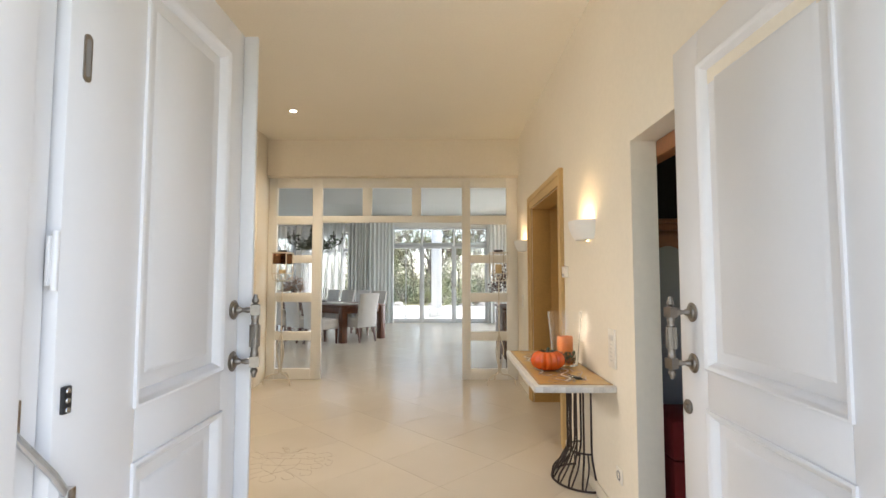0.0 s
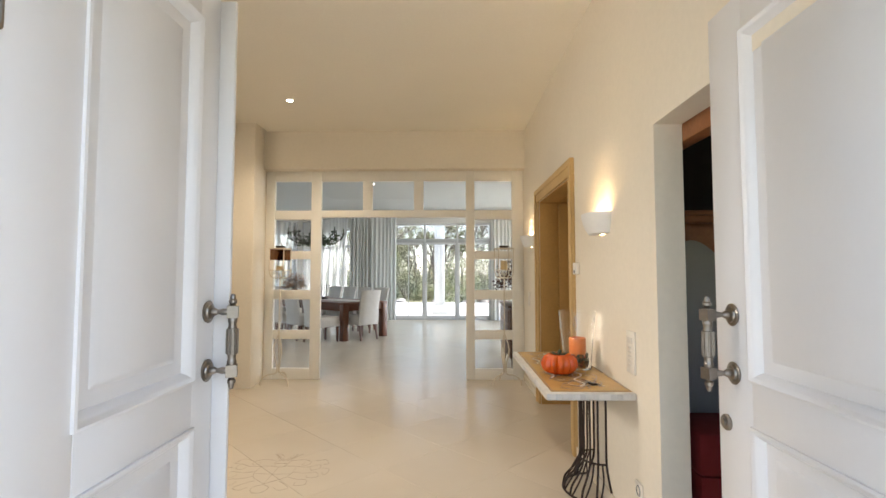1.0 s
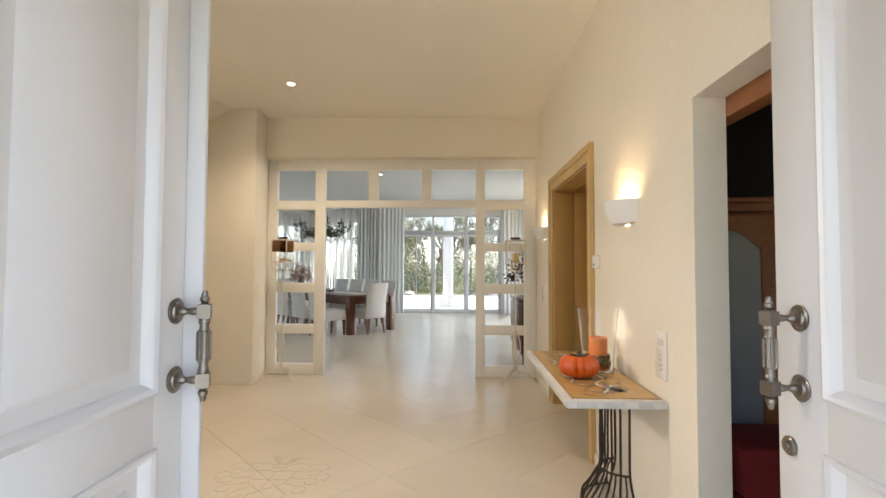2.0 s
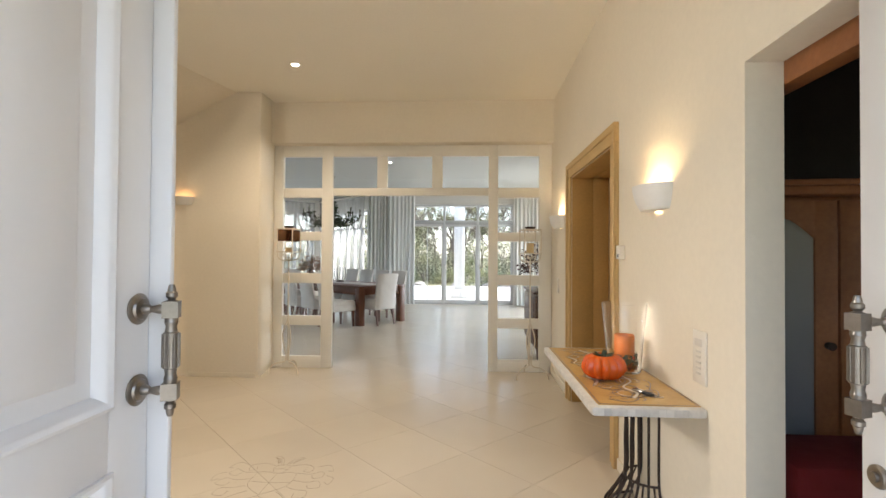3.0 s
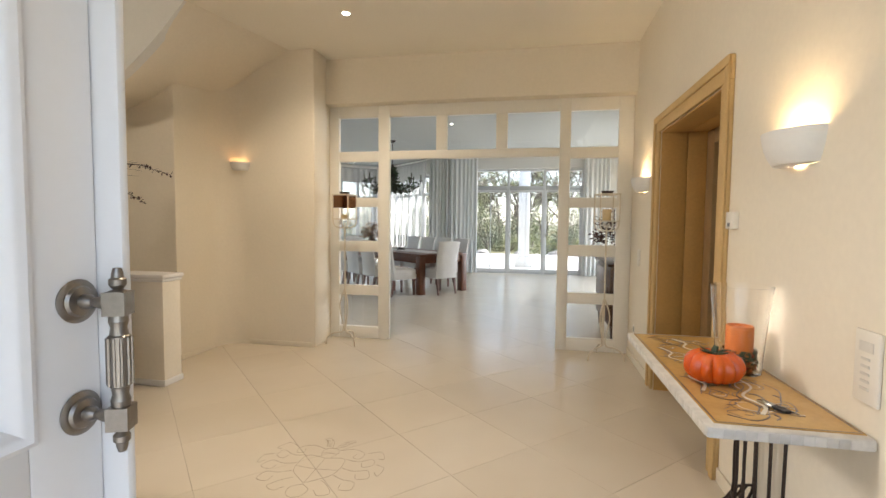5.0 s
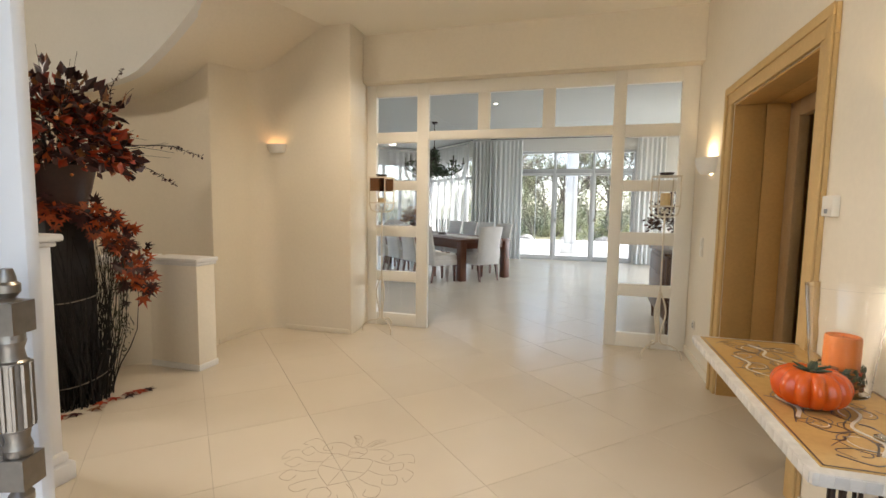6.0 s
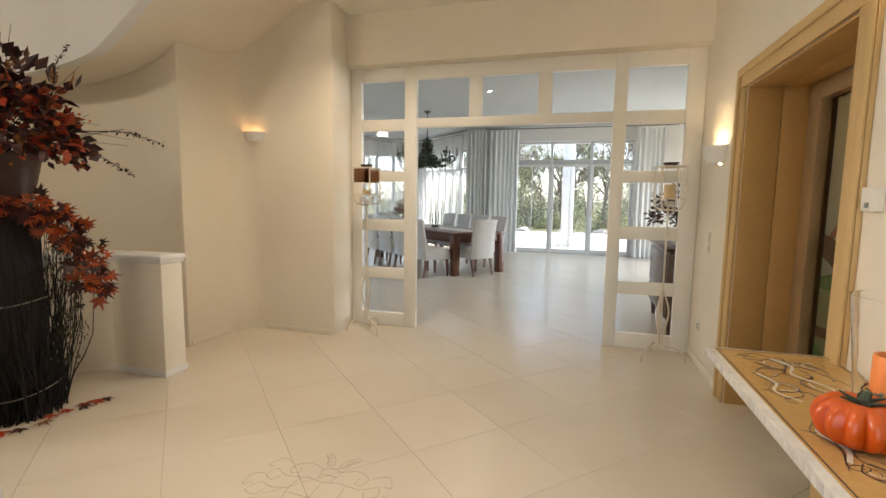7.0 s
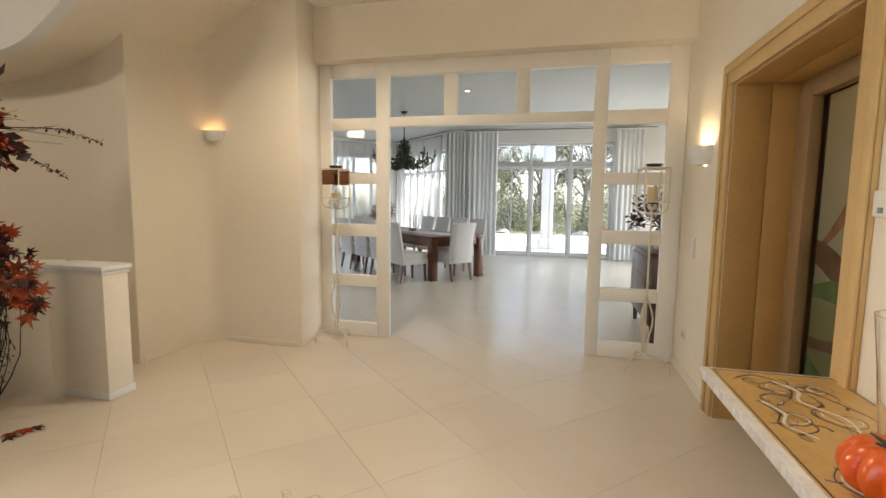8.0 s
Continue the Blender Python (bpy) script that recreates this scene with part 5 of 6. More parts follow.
def garden_doors():
    th = thing("window_3", 0, DY1 + 0.10, 0, "tall glazed garden doors with a row of top lights", "window", kind="structure")
    xs = [-1.43, -0.49, 0.45, 1.42]
    for x in xs:
        part("post", block(max(x - 0.03, -1.43), min(x + 0.03, 1.42), 0.0, 0.10, 0.0, 2.78, 0.006), WINDOW_PAINT, th)
    for a, b in zip(xs, xs[1:]):
        a, b = a + 0.03, b - 0.03
        part("sill", block(a, b, 0.0, 0.10, 0.0, 0.05, 0.004), WINDOW_GREY, th)
        part("transom", block(a, b, -0.005, 0.105, 2.22, 2.33, 0.005), WINDOW_GREY, th)
        part("head", block(a, b, 0.0, 0.10, 2.72, 2.78, 0.005), WINDOW_PAINT, th)
        d = tagged(new("door"), "slim framed glazed door")
        d.parent = th
        part("stile", block(a, a + 0.036, 0.02, 0.08, 0.05, 2.22, 0.004), WINDOW_PAINT, d)
        part("stile", block(b - 0.036, b, 0.02, 0.08, 0.05, 2.22, 0.004), WINDOW_PAINT, d)
        part("rail", block(a + 0.036, b - 0.036, 0.02, 0.08, 0.05, 0.12, 0.004), WINDOW_PAINT, d)
        part("rail", block(a + 0.036, b - 0.036, 0.02, 0.08, 2.165, 2.22, 0.004), WINDOW_PAINT, d)
        part("pane", block(a + 0.035, b - 0.035, 0.047, 0.053, 0.119, 2.166), PANE, d).visible_shadow = False
        part("glazing_bar", block((a + b) / 2 - 0.011, (a + b) / 2 + 0.011, 0.036, 0.046, 0.12, 2.165, 0.002), WINDOW_PAINT, d)
        part("handle", block(a + 0.012, a + 0.034, -0.03, 0.02, 0.98, 1.10, 0.004), CHROME, d)
        part("top_light", block(a, b, 0.047, 0.053, 2.329, 2.721), PANE, th).visible_shadow = False
    return th


garden_doors()


def curtain(name, p, q, z0, z1, folds, depth, mat, label, group, gather=0.0):
    """A hanging cloth from p to q in soft folds."""
    a, b = Vector((*p, 0)), Vector((*q, 0))
    w = (b - a).length
    ang = math.degrees(math.atan2(b.y - a.y, b.x - a.x))
    th = thing(name, p[0], p[1], 0, label, "curtain", group, ang)
    bm = bmesh.new()
    n, m = folds * 10, 10
    rows = []
    for j in range(m + 1):
        t = j / m
        row = []
        for k in range(n + 1):
            u = k / n
            amp = depth * (0.55 + 0.45 * t) * (0.75 + 0.35 * math.sin(u * 7.3 + 1))
            ph = 2 * math.pi * folds * (u + 0.012 * math.sin(9 * u + 2 * t))
            row.append(bm.verts.new((w * (0.5 + (u - 0.5) * (1 - gather * math.sin(math.pi * (1 - t) * 0.5))), amp * math.sin(ph), z1 + (z0 - z1) * t)))
        rows.append(row)
    for r, s in zip(rows, rows[1:]):
        for k in range(n):
            bm.faces.new((r[k], r[k + 1], s[k + 1], s[k]))
    part("cloth", bm, mat, th, smooth=80)
    part("heading_tape", block(0, w, -depth * 0.5, depth * 0.5, z1 - 0.005, z1 + 0.03, 0.003), mat, th)
    return th


CZ = 3.02
curtain("curtain", (-2.55, 13.78), (-2.08, 13.80), 0.02, CZ, 5, 0.05, CURTAIN, "heavy pale grey curtain hanging in the bay corner", "dining curtains")
curtain("curtain", (-2.04, 13.82), (-1.28, 13.82), 0.02, CZ, 7, 0.055, CURTAIN_LIGHT, "long off-white lined curtain beside the garden doors", "dining curtains")
curtain("curtain", (1.42, 13.82), (2.05, 13.82), 0.02, CZ, 6, 0.055, CURTAIN_LIGHT, "long off-white lined curtain beside the garden doors", "dining curtains")
curtain("sheer_curtain", (-2.72, 14.0), (-4.60, 15.88), 0.02, 2.98, 16, 0.04, SHEER, "white sheer voile curtain across the bay window", "sheer curtains")
curtain("sheer_curtain", (-4.75, 15.80), (-7.2, 13.30), 0.02, 2.98, 18, 0.04, SHEER, "white sheer voile curtain across the bay window", "sheer curtains")
for p, q in (((-2.1, 13.80), (2.3, 13.80)), ((-2.6, 13.86), (-4.6, 15.80))):
    rd = thing("curtain_rail", p[0], p[1], CZ + 0.045, "thin dark curtain rail under the ceiling", "curtain rail", "curtain rails")
    part("rail", tube(bmesh.new(), [(0, 0, 0), (q[0] - p[0], q[1] - p[1], 0)], 0.012, 8), GREY_PLASTIC, rd)
    for t in (0.1, 0.9):
        part("bracket", tube(bmesh.new(), [((q[0] - p[0]) * t, (q[1] - p[1]) * t, 0), ((q[0] - p[0]) * t, (q[1] - p[1]) * t, DCEIL - CZ - 0.046)], 0.008, 6), GREY_PLASTIC, rd)

TABLE = pose(-1.84, 9.77, 0, 0, 0, 49.3)
TW, TL = 1.14, 3.1


def dining_table():
    th = thing("dining_table", 0, 0, 0, "large reddish-brown wooden dining table with thick square legs", "dining table")
    th.matrix_world = TABLE
    for k in range(6):
        a, b = TW * k / 6, TW * (k + 1) / 6
        part("plank", block(a + 0.001, b - 0.001, 0, TL, 0.70, 0.75, 0.003), TABLE_WOOD, th)
    for x in (0.0, TW - 0.13):
        for y in (0.0, TL - 0.13):
            part("leg", block(x, x + 0.13, y, y + 0.13, 0, 0.70, 0.005), TABLE_WOOD, th)
        part("apron", block(x + 0.03, x + 0.10, 0.13, TL - 0.13, 0.58, 0.70, 0.003), TABLE_WOOD, th)
    for y in (0.03, TL - 0.10):
        part("apron", block(0.13, TW - 0.13, y, y + 0.07, 0.58, 0.70, 0.003), TABLE_WOOD, th)


dining_table()
_m = TABLE @ pose(TW / 2, TL / 2, 0.7505)
_rn = tagged(part("table_runner", block(-0.2, 0.2, -1.3, 1.2, 0, 0.006, 0.002), LINEN), "white linen runner lying along the table", "table runner")
_rn.matrix_world = _m


def chair():
    th = thing("dining_chair", 0, 0, 0, "dining chair in an off-white slipcover with tapered wooden legs", "chair", "chairs round the table")
    part("seat", block(-0.24, 0.24, -0.22, 0.26, 0.36, 0.49, 0.03), LINEN, th)
    part("skirt", block(-0.245, 0.245, -0.235, 0.262, 0.30, 0.40, 0.012), LINEN, th)
    # back, leaning and slightly hollow
    bm = bmesh.new()
    nx, nz = 10, 10
    sheets = []
    for off in (0.0, 0.075):
        sh = []
        for j in range(nz + 1):
            t = j / nz
            row = []
            for i in range(nx + 1):
                u = i / nx * 2 - 1
                wd = 0.245 - 0.012 * math.sin(math.pi * t) + 0.006 * t
                y = -0.17 - off - 0.10 * t ** 1.5 - 0.03 * (1 - u * u) + (0.02 * abs(u) ** 6 if off else -0.02 * abs(u) ** 6)
                row.append(bm.verts.new((u * wd, y, 0.33 + (0.655 + 0.012 * (1 - u * u)) * t)))
            sh.append(row)
        for r, s in zip(sh, sh[1:]):
            for i in range(nx):
                bm.faces.new((r[i], r[i + 1], s[i + 1], s[i]))
        sheets.append(sh)
    a, b = sheets
    for i in range(nx):
        for j in (0, nz):
            bm.faces.new((a[j][i], a[j][i + 1], b[j][i + 1], b[j][i]))
    for j in range(nz):
        for i in (0, nx):
            bm.faces.new((a[j][i], a[j + 1][i], b[j + 1][i], b[j][i]))
    part("backrest", bm, LINEN, th, smooth=60)
    for x in (-0.20, 0.20):
        for y, lean in ((0.22, 0.01), (-0.20, -0.06)):
            bm = bmesh.new()
            tube(bm, [(x, y, 0.32), (x * 1.03, y + lean, 0.0)], 0.030, 4, 0.019)
            part("leg", bm, TABLE_WOOD, th, "dark tapered wooden leg")
    return th


_first = chair()
_spots = [(TW / 2 - 0.08, 0.06, 0, True)] + [(-0.28, s, -90, False) for s in (0.32, 0.98, 1.62, 2.25)] + [(TW + 0.28, s, 90, False) for s in (0.85, 1.45, 2.05, 2.65)] + [(TW / 2, TL + 0.28, 180, False)]
for x, y, a, first in _spots:
    m = TABLE @ pose(x, y, 0, 0, 0, a)
    if first:
        _first.matrix_world = m
    else:
        copy_thing(_first, m)


def candelabra(m):
    th = thing("candelabra", 0, 0, 0, "dark iron table candelabra with thin candles", "candelabra")
    th.matrix_world = m
    part("base", lathe(bmesh.new(), [(0, 0), (0.09, 0), (0.09, 0.012), (0.03, 0.03), (0, 0.03)], 18), IRON, th)
    for k in range(5):
        x = (k - 2) * 0.07
        part("arm", tube(bmesh.new(), curve_points([(0, 0, 0.02), (x * 0.8, 0, 0.06), (x, 0, 0.14)], 8), 0.008, 6), IRON, th)
        part("candle", tube(bmesh.new(), [(x, 0, 0.14), (x, 0, 0.32)], 0.008, 6), BLACK_PLASTIC, th)


candelabra(TABLE @ pose(TW / 2, 1.5, 0.757))


def bouquet(name, m, mat, label, r, h, seed, pot_mat, cnt=420):
    th = thing(name, 0, 0, 0, label, "flower arrangement")
    th.matrix_world = m
    rnd = random.Random(seed)
    part("vase", lathe(bmesh.new(), [(0, 0), (0.07, 0), (0.10, 0.07), (0.085, 0.17), (0.06, 0.21), (0.05, 0.21), (0.07, 0.16), (0, 0.05)], 20), pot_mat, th)
    bm, st = bmesh.new(), bmesh.new()
    for _ in range(cnt):
        d = rand_dir(rnd)
        d.z = abs(d.z)
        k = rnd.uniform(0.3, 1) ** 0.6 * (1 + 0.3 * noise.noise(d * 2.1 + Vector((seed, 0, 0))))
        p = Vector((d.x * r * k, d.y * r * k, 0.22 + d.z * h * k))
        leaf_mesh(bm, p, d + rand_dir(rnd) * 0.7, rand_dir(rnd) + Vector((0, 0, 0.7)), rnd.uniform(0.04, 0.075), 0.03)
    for _ in range(40):
        d = rand_dir(rnd)
        d.z = abs(d.z)
        tube(st, [(0, 0, 0.18), (d.x * r * 0.5, d.y * r * 0.5, 0.24 + d.z * h * 0.6), (d.x * r, d.y * r, 0.22 + d.z * h)], 0.003, 5, 0.001)
    part("leaves", bm, mat, th)
    part("stems", st, TWIG, th)


bouquet("dried_flowers", TABLE @ pose(TW / 2, 2.75, 0.757), LEAF_GOLD, "dried reddish-brown flower arrangement on the table", 0.28, 0.34, 21, COPPER_POT)


def chandelier():
    c = TABLE @ Vector((TW / 2, 1.85, 0))
    th = thing("chandelier", c.x, c.y, DCEIL, "black iron chandelier wound with dark green leaves, hanging on a chain", "chandelier")
    part("ceiling_rose", lathe(bmesh.new(), [(0, 0), (0.07, 0), (0.06, -0.025), (0.02, -0.05), (0, -0.05)], 18), IRON, th)
    part("chain", tube(bmesh.new(), [(0, 0, -0.04), (0, 0, -0.55)], 0.008, 6), IRON, th)
    part("stem", lathe(bmesh.new(), [(0, -0.5), (0.02, -0.52), (0.03, -0.7), (0.06, -0.85), (0.03, -0.95), (0.05, -1.08), (0, -1.14)], 14), IRON, th)
    for k in range(8):
        a = 2 * math.pi * k / 8 + 0.2
        ca, sa = math.cos(a), math.sin(a)
        pts = curve_points([(0.03 * ca, 0.03 * sa, -0.95), (0.2 * ca, 0.2 * sa, -1.10), (0.42 * ca, 0.42 * sa, -1.08), (0.60 * ca, 0.60 * sa, -0.95), (0.62 * ca, 0.62 * sa, -0.88)], 16)
        arm = part("arm", tube(bmesh.new(), pts, 0.010, 6), IRON, th)
        part("cup", lathe(bmesh.new(), [(0, -0.89), (0.045, -0.87), (0.045, -0.86), (0, -0.86)], 12, (0.62 * ca, 0.62 * sa)), IRON, arm)
        part("candle", tube(bmesh.new(), [(0.62 * ca, 0.62 * sa, -0.86), (0.62 * ca, 0.62 * sa, -0.74)], 0.013, 8), GREY_MOSS, arm)
    bm = bmesh.new()
    rnd = random.Random(5)
    for _ in range(900):
        t = rnd.random()
        if t < 0.4:
            z = rnd.uniform(-1.12, -0.58)
            r = 0.05 + 0.22 * max(0, (-z - 0.6) / 0.5) * rnd.random()
            a = rnd.uniform(0, 6.283)
        else:
            a = 2 * math.pi * rnd.randrange(8) / 8 + 0.2 + rnd.uniform(-0.12, 0.12)
            r = rnd.uniform(0.1, 0.62)
            z = -1.05 + rnd.uniform(-0.09, 0.09) + (0.12 if r > 0.5 else 0)
        leaf_mesh(bm, Vector((r * math.cos(a), r * math.sin(a), z)), rand_dir(rnd), rand_dir(rnd), rnd.uniform(0.05, 0.09), 0.045)
    part("leaf_garland", bm, LEAF_GREEN, th, "dark green leaf garland")


chandelier()


def chest():
    th = thing("chest_of_drawers", 1.05, 6.98, 0, "brown wooden chest with rounded front on short legs", "chest")
    part("body", block(0, 0.48, 0, 1.15, 0.16, 0.86, 0.05), CHEST_WOOD, th)
    part("top", block(-0.02, 0.5, -0.02, 1.17, 0.86, 0.89, 0.01), CHEST_WOOD, th)
    for k in range(3):
        part("drawer", block(-0.008, 0.01, 0.07, 1.08, 0.24 + 0.2 * k, 0.42 + 0.2 * k, 0.005), CHEST_WOOD, th)
    for x in (0.03, 0.39):
        for y in (0.04, 1.05):
            part("leg", tube(bmesh.new(), [(x + 0.03, y + 0.03, 0.18), (x + 0.03, y + 0.03, 0.0)], 0.035, 8, 0.02), CHEST_WOOD, th)


chest()
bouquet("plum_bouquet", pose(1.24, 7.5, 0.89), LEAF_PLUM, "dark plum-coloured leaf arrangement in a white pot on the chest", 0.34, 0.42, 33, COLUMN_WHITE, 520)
_mat = thing("black_doorstop", 0.62, 6.66, 0, "small black rubber doorstop on the floor", "doorstop")
part("wedge", block(-0.05, 0.05, -0.03, 0.03, 0, 0.035, 0.012), BLACK_PLASTIC, _mat)

# ---- garden ----
GRASS = material("garden_ground", (0.10, 0.12, 0.05), 0.95, vary=0.2, scale=1.5, bump=0.4, bump_scale=30, second=(0.17, 0.14, 0.08))
PAVING = material("pale_terrace_paving", (0.62, 0.61, 0.58), 0.8, vary=0.05, scale=2, bump=0.2, bump_scale=30)
structure("ground", block(-400, 400, -400, 400, -0.7, -0.205), GRASS, "garden ground with grass and bare soil", "ground")
structure("terrace", extruded([(9, 14.3), (9, 22.5), (-12, 22.5), (-12, 10), (-7.66, 10), (-7.66, 13.5), (-4.65, 16.55), (-2.4, 14.32)], -0.204, -0.03), PAVING, "pale stone terrace outside the windows", "terrace")
structure("entrance_step", block(-4, 4, -3.5, 0.72, -0.204, -0.02), PAVING, "pale stone landing in front of the entrance", "pavement")


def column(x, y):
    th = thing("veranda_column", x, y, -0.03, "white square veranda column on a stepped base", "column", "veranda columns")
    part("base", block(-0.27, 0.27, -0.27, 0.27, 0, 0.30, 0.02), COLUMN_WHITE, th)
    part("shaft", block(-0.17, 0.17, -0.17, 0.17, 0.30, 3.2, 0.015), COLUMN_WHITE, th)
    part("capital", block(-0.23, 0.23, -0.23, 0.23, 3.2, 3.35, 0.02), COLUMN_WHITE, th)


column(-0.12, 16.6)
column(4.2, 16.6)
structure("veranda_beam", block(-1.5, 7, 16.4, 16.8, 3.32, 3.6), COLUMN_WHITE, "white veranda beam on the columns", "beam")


def shrub(x, y, z, rx, rz, mat, seed, cnt=800, leaf=0.09):
    th = thing("garden_shrub", x, y, z, "leafy garden shrub beyond the terrace" if mat is FOLIAGE else "pale winter shrub with dry leaves beyond the terrace" if mat is FOLIAGE_PALE else "dark conifer shrub beyond the terrace", "shrub", "garden shrubs")
    rnd = random.Random(seed)
    bm, st = bmesh.new(), bmesh.new()
    for _ in range(cnt):
        d = rand_dir(rnd)
        d.z = abs(d.z) * 1.1 - 0.1
        k = rnd.uniform(0.4, 1) ** 0.5 * (1 + 0.45 * noise.noise(d * 2.5 + Vector((seed * 1.7, 0, 0))))
        leaf_mesh(bm, Vector((d.x * rx * k, d.y * rx * k, max(0.02, d.z * rz * k))), d + rand_dir(rnd), rand_dir(rnd), rnd.uniform(0.6, 1.3) * leaf, leaf * 0.6)
    for _ in range(7):
        d = rand_dir(rnd)
        tube(st, [(0, 0, 0), (d.x * rx * 0.4, d.y * rx * 0.4, rz * 0.5), (d.x * rx * 0.8, d.y * rx * 0.8, rz * 0.8)], 0.03, 5, 0.01)
    part("crown", bm, mat, th)
    part("stems", st, BARK, th)


def bare_tree(x, y, h, seed, leafy=0):
    th = thing("garden_tree", x, y, -0.2, "nearly bare winter tree with fine branches" if not leafy else "tree with thin yellowish leaves", "tree", "garden trees")
    rnd = random.Random(seed)
    bm, lf = bmesh.new(), bmesh.new()

    def grow(p, d, ln, r, lvl):
        q = p + d * ln * 0.5 + rand_dir(rnd) * ln * 0.06
        e = p + d * ln + rand_dir(rnd) * ln * 0.1
        tube(bm, [p, q, e], r, 6 if lvl < 2 else 4, r * 0.6)
        if lvl >= 4:
            for _ in range(leafy):
                leaf_mesh(lf, e.lerp(p, rnd.random()) + rand_dir(rnd) * 0.1, rand_dir(rnd), rand_dir(rnd), rnd.uniform(0.08, 0.16), 0.08)
            return
        for _ in range(4 if lvl else 6):
            nd = (d + rand_dir(rnd) * 0.75 + Vector((0, 0, 0.12))).normalized()
            grow(p.lerp(e, rnd.uniform(0.55, 1)), nd, ln * rnd.uniform(0.55, 0.75), r * 0.55, lvl + 1)

    grow(Vector((0, 0, 0)), Vector((0, 0, 1)), h * 0.36, h * 0.012, 0)
    part("trunk", bm, BARK, th)
    if leafy:
        part("crown", lf, FOLIAGE, th)


_r = random.Random(3)
for i in range(26):
    x, y = -15 + i * 1.05 + _r.uniform(-0.4, 0.4), _r.uniform(23.3, 28)
    shrub(x, y, -0.2, _r.uniform(0.5, 1.1), _r.uniform(0.5, 1.3), FOLIAGE if i % 4 else FOLIAGE_DARK, 100 + i)
for i in range(14):
    shrub(-26 + i * 3.2 + _r.uniform(-1, 1), _r.uniform(33, 44), -0.2, _r.uniform(1.3, 2.2), _r.uniform(2.5, 5.0), FOLIAGE_DARK if i % 3 else FOLIAGE, 300 + i, 1500, 0.18)
for i, (x, y, h) in enumerate(((-3.4, 27, 7.5), (1.6, 29, 8), (-8.5, 26, 7), (4.6, 31, 9), (-13, 30, 9), (-0.8, 33, 8.5), (-18, 27, 8), (-6, 35, 10))):
    bare_tree(x, y, h, 40 + i, 3 if i % 2 else 1)

for i in range(12):
    bare_tree(-7.5 + i * 1.25 + _r.uniform(-0.5, 0.5), _r.uniform(29, 41), _r.uniform(6.0, 9.5), 70 + i, 2 if i % 3 else 4)
for i in range(11):
    shrub(-8 + i * 1.5 + _r.uniform(-0.5, 0.5), _r.uniform(28.5, 32), -0.2, _r.uniform(0.9, 1.5), _r.uniform(1.6, 3.2), FOLIAGE_PALE if i % 3 else FOLIAGE, 500 + i, 1300, 0.11)


def rocks():
    rnd = random.Random(9)
    for i in range(16):
        bm = bmesh.new()
        bmesh.ops.create_icosphere(bm, subdivisions=2, radius=1)
        s = rnd.uniform(0.12, 0.32)
        for v in bm.verts:
            v.co *= 1 + 0.3 * noise.noise(v.co * 1.4 + Vector((i, 0, 0)))
            v.co = Vector((v.co.x * s * 1.3, v.co.y * s, v.co.z * s * 0.8))
        ob = tagged(part("garden_rock", bm, ROCK), "rough grey garden rock at the edge of the terrace", "rock", "garden rocks")
        ob.matrix_world = pose(-8 + i * 0.85 + rnd.uniform(-0.3, 0.3), rnd.uniform(22.7, 23.2), -0.2 + s * 0.4)


rocks()
_p = thing("terracotta_pot", 2.2, 21.9, -0.03, "terracotta pot with a small green plant on the terrace", "plant pot")
part("pot", lathe(bmesh.new(), [(0, 0), (0.16, 0), (0.22, 0.32), (0.24, 0.32), (0.24, 0.38), (0.19, 0.38), (0, 0.34)], 20), TERRACOTTA, _p)
_b = bmesh.new()
for _ in range(160):
    d = rand_dir(_r)
    d.z = abs(d.z)
    leaf_mesh(_b, Vector((d.x * 0.3, d.y * 0.3, 0.36 + d.z * 0.35)), d, rand_dir(_r), 0.12, 0.06)
part("plant", _b, FOLIAGE, _p)

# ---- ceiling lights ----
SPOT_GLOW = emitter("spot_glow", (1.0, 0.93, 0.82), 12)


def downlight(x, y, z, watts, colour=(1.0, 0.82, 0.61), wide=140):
    th = thing("ceiling_spot", x, y, z, "small round recessed ceiling spot with a glowing lens, one of the set added", "ceiling light", "recessed ceiling spots")
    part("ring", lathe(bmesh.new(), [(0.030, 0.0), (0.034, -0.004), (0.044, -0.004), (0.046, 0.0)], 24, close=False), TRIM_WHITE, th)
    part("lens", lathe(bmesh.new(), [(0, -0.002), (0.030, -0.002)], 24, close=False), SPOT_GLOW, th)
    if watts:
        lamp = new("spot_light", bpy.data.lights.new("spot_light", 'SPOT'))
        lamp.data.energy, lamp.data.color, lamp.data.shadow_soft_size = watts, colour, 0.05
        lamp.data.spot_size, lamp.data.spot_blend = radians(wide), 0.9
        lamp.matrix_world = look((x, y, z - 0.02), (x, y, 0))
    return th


# The spot at y 3.05 is added out of view to brighten the hall.
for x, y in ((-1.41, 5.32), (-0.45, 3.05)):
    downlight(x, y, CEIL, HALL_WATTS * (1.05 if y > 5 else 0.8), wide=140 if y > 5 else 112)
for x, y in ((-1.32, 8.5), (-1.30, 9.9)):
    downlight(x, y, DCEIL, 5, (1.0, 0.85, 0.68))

# ---- floor tiles, laid corner to corner ----
TILE = 0.82 / math.sqrt(2)


def tile_mesh():
    h = TILE / 2 - 0.0008
    bm = bmesh.new()
    box(bm, -h, h, -h, h, -0.012, 0)
    bmesh.ops.bevel(bm, geom=[e for e in bm.edges if all(abs(v.co.z) < 1e-6 for v in e.verts)], offset=0.0007, segments=1, affect='EDGES')
    return mesh_of("tile", bm, STONE_TILE, None)


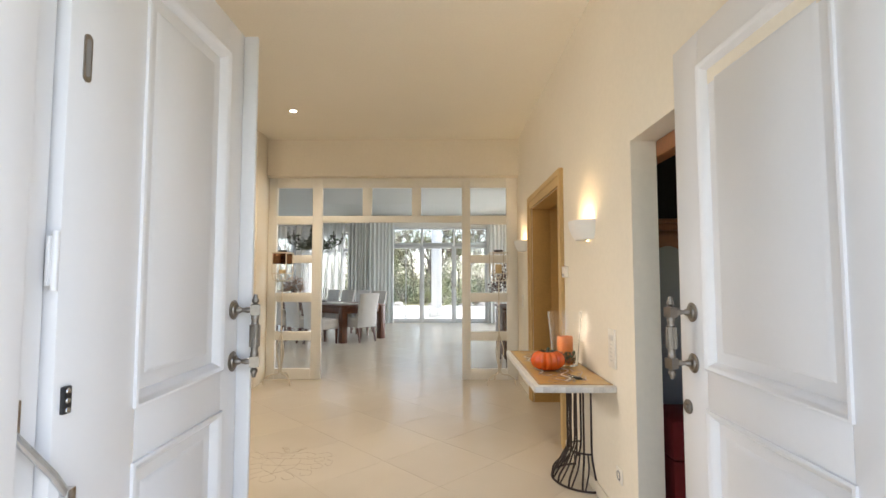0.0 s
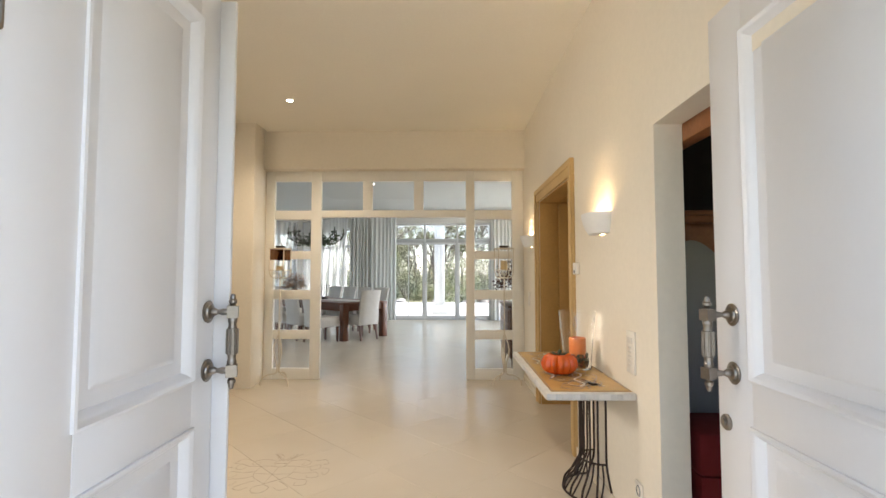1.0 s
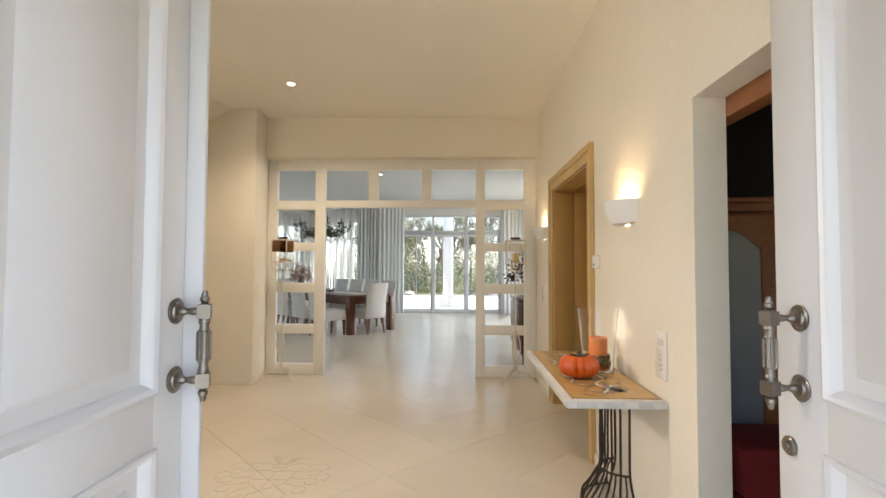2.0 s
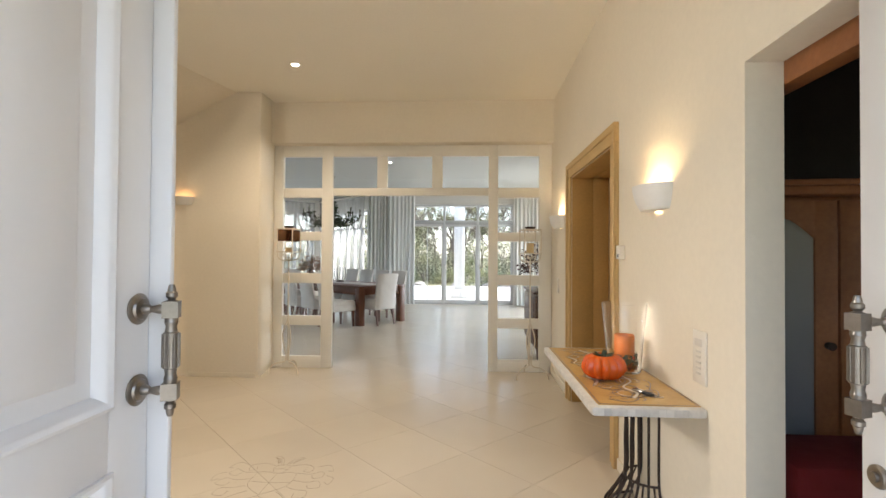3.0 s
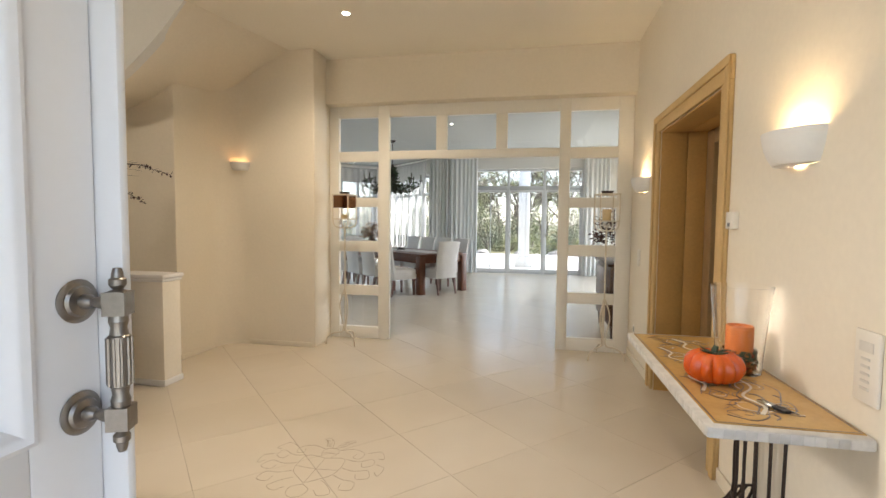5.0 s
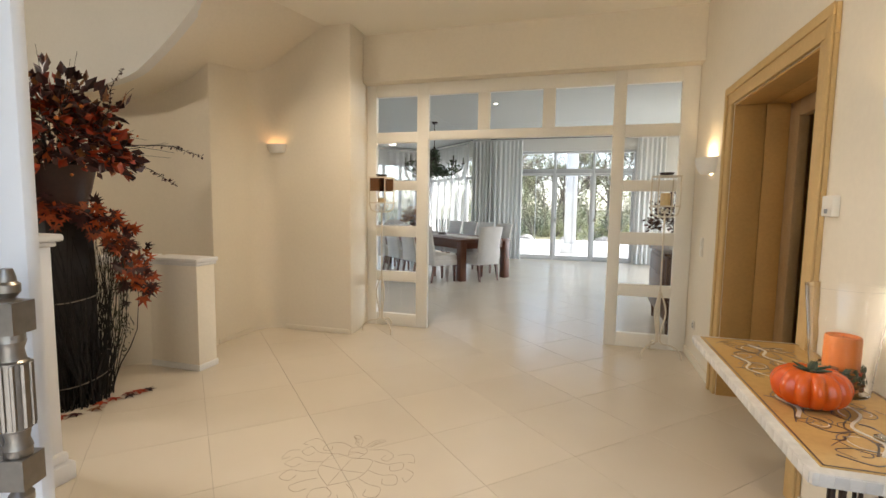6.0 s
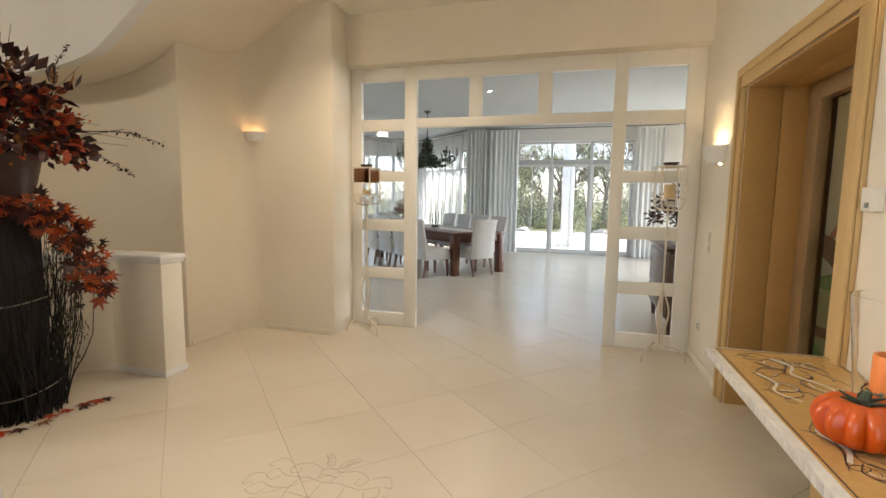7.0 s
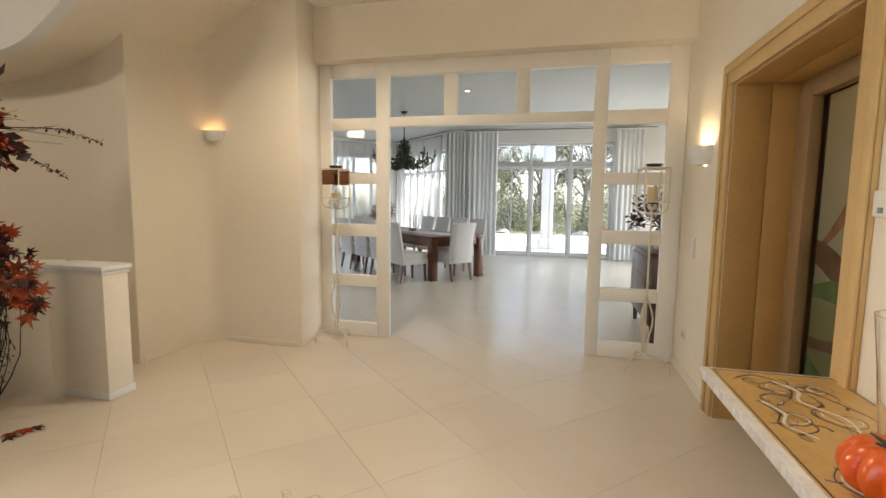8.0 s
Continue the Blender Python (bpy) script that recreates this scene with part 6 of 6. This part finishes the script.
def tiles():
    me = tile_mesh()
    slab = bpy.data.objects["floor"]
    for i in range(-14, 34):
        for j in range(-14, 34):
            # corners where x + y = 4.45 + 0.82 i and y - x = 4.03 + 0.82 j
            s, d = 4.45 + 0.82 * (i + 0.5), 4.03 + 0.82 * (j + 0.5)
            x, y = (s - d) / 2, (s + d) / 2
            in_hall = -3.9 < x < 1.75 and 0.95 < y < 6.9
            in_dining = -7.8 < x < 3.9 and 6.9 <= y < 16.6 and y < 14.2 + max(0, min(-2.1 - x, x + 7.4)) and not (x < -2.5 and y > 16.2)
            if not (in_hall or in_dining):
                continue
            if in_dining and (x < -6.4 or (x > 2.6 and y < 12.5) or x > 3.4):
                REST.append((x, y))
                continue
            ob = new("tile", me)
            ob.parent = slab
            ob.matrix_world = pose(x, y, 0, 0, 0, 45)
    bm = bmesh.new()
    h = TILE / 2 - 0.0016
    rot = Matrix.Rotation(radians(45), 4, 'Z')
    for x, y in REST:
        v = [bm.verts.new(Matrix.Translation((x, y, 0)) @ rot @ Vector(c)) for c in ((-h, -h, 0), (h, -h, 0), (h, h, 0), (-h, h, 0), (-h, -h, -0.01), (h, -h, -0.01), (h, h, -0.01), (-h, h, -0.01))]
        bm.faces.new(v[:4])
        for k in range(4):
            bm.faces.new((v[k], v[(k + 1) % 4], v[4 + (k + 1) % 4], v[4 + k]))
    if REST:
        tagged(part("far_tiles", bm, STONE_TILE, slab), kind="stuff")


REST = []
tiles()


# ---- engraved crest in the floor ----
def crest():
    th = thing("floor_crest", -0.93, 3.80, 0.0003, "engraved line drawing of a crest inlaid in the floor tiles", "floor inlay", kind="structure", turn=0)
    line = material("engraved_line", (0.44, 0.35, 0.25), 0.7, vary=0.2, scale=40)

    def stroke(ctrl, w=0.0017, mirror=True, n=18):
        for s in ((1, -1) if mirror else (1,)):
            bm = bmesh.new()
            tube(bm, curve_points([(s * x, y, 0) for x, y in ctrl], n), w, 4)
            bmesh.ops.scale(bm, vec=(1, 1, 0.3), verts=bm.verts)
            part("engraved_line", bm, line, th, smooth=None)

    # shield
    stroke([(0, 0.06), (0.10, 0.075), (0.125, 0.02), (0.11, -0.10), (0.0, -0.20)])
    stroke([(0.0, 0.05), (0.0, -0.19)], mirror=False, n=4)
    stroke([(0.12, -0.05), (0.0, -0.06)])
    # helmet and plume
    stroke([(0.03, 0.075), (0.05, 0.13), (0.03, 0.17), (0.0, 0.175)])
    stroke([(0.0, 0.12), (0.045, 0.115)])
    stroke([(0.01, 0.175), (0.03, 0.25), (0.07, 0.29), (0.10, 0.28), (0.07, 0.25), (0.05, 0.19)])
    for k in range(6):
        stroke([(0.02 + 0.006 * k, 0.185 + 0.016 * k), (0.045 + 0.010 * k, 0.195 + 0.014 * k)], 0.0013, n=4)
    # mantling scrolls
    stroke([(0.05, 0.16), (0.13, 0.19), (0.20, 0.15), (0.19, 0.09), (0.15, 0.10), (0.16, 0.14)])
    stroke([(0.12, 0.07), (0.20, 0.06), (0.27, 0.10), (0.29, 0.04), (0.24, 0.01), (0.22, 0.05)])
    stroke([(0.13, -0.02), (0.21, -0.04), (0.28, -0.02), (0.31, -0.09), (0.25, -0.11), (0.23, -0.07)])
    stroke([(0.12, -0.10), (0.18, -0.13), (0.25, -0.14), (0.26, -0.21), (0.20, -0.22), (0.19, -0.17)])
    stroke([(0.08, -0.16), (0.13, -0.20), (0.17, -0.26), (0.12, -0.29), (0.08, -0.25)])
    stroke([(0.0, -0.21), (0.05, -0.25), (0.04, -0.31), (0.0, -0.33)])
    stroke([(0.22, 0.16), (0.29, 0.19), (0.33, 0.12), (0.30, 0.11)])
    stroke([(0.31, 0.05), (0.36, 0.02), (0.35, -0.06), (0.32, -0.03)])


crest()
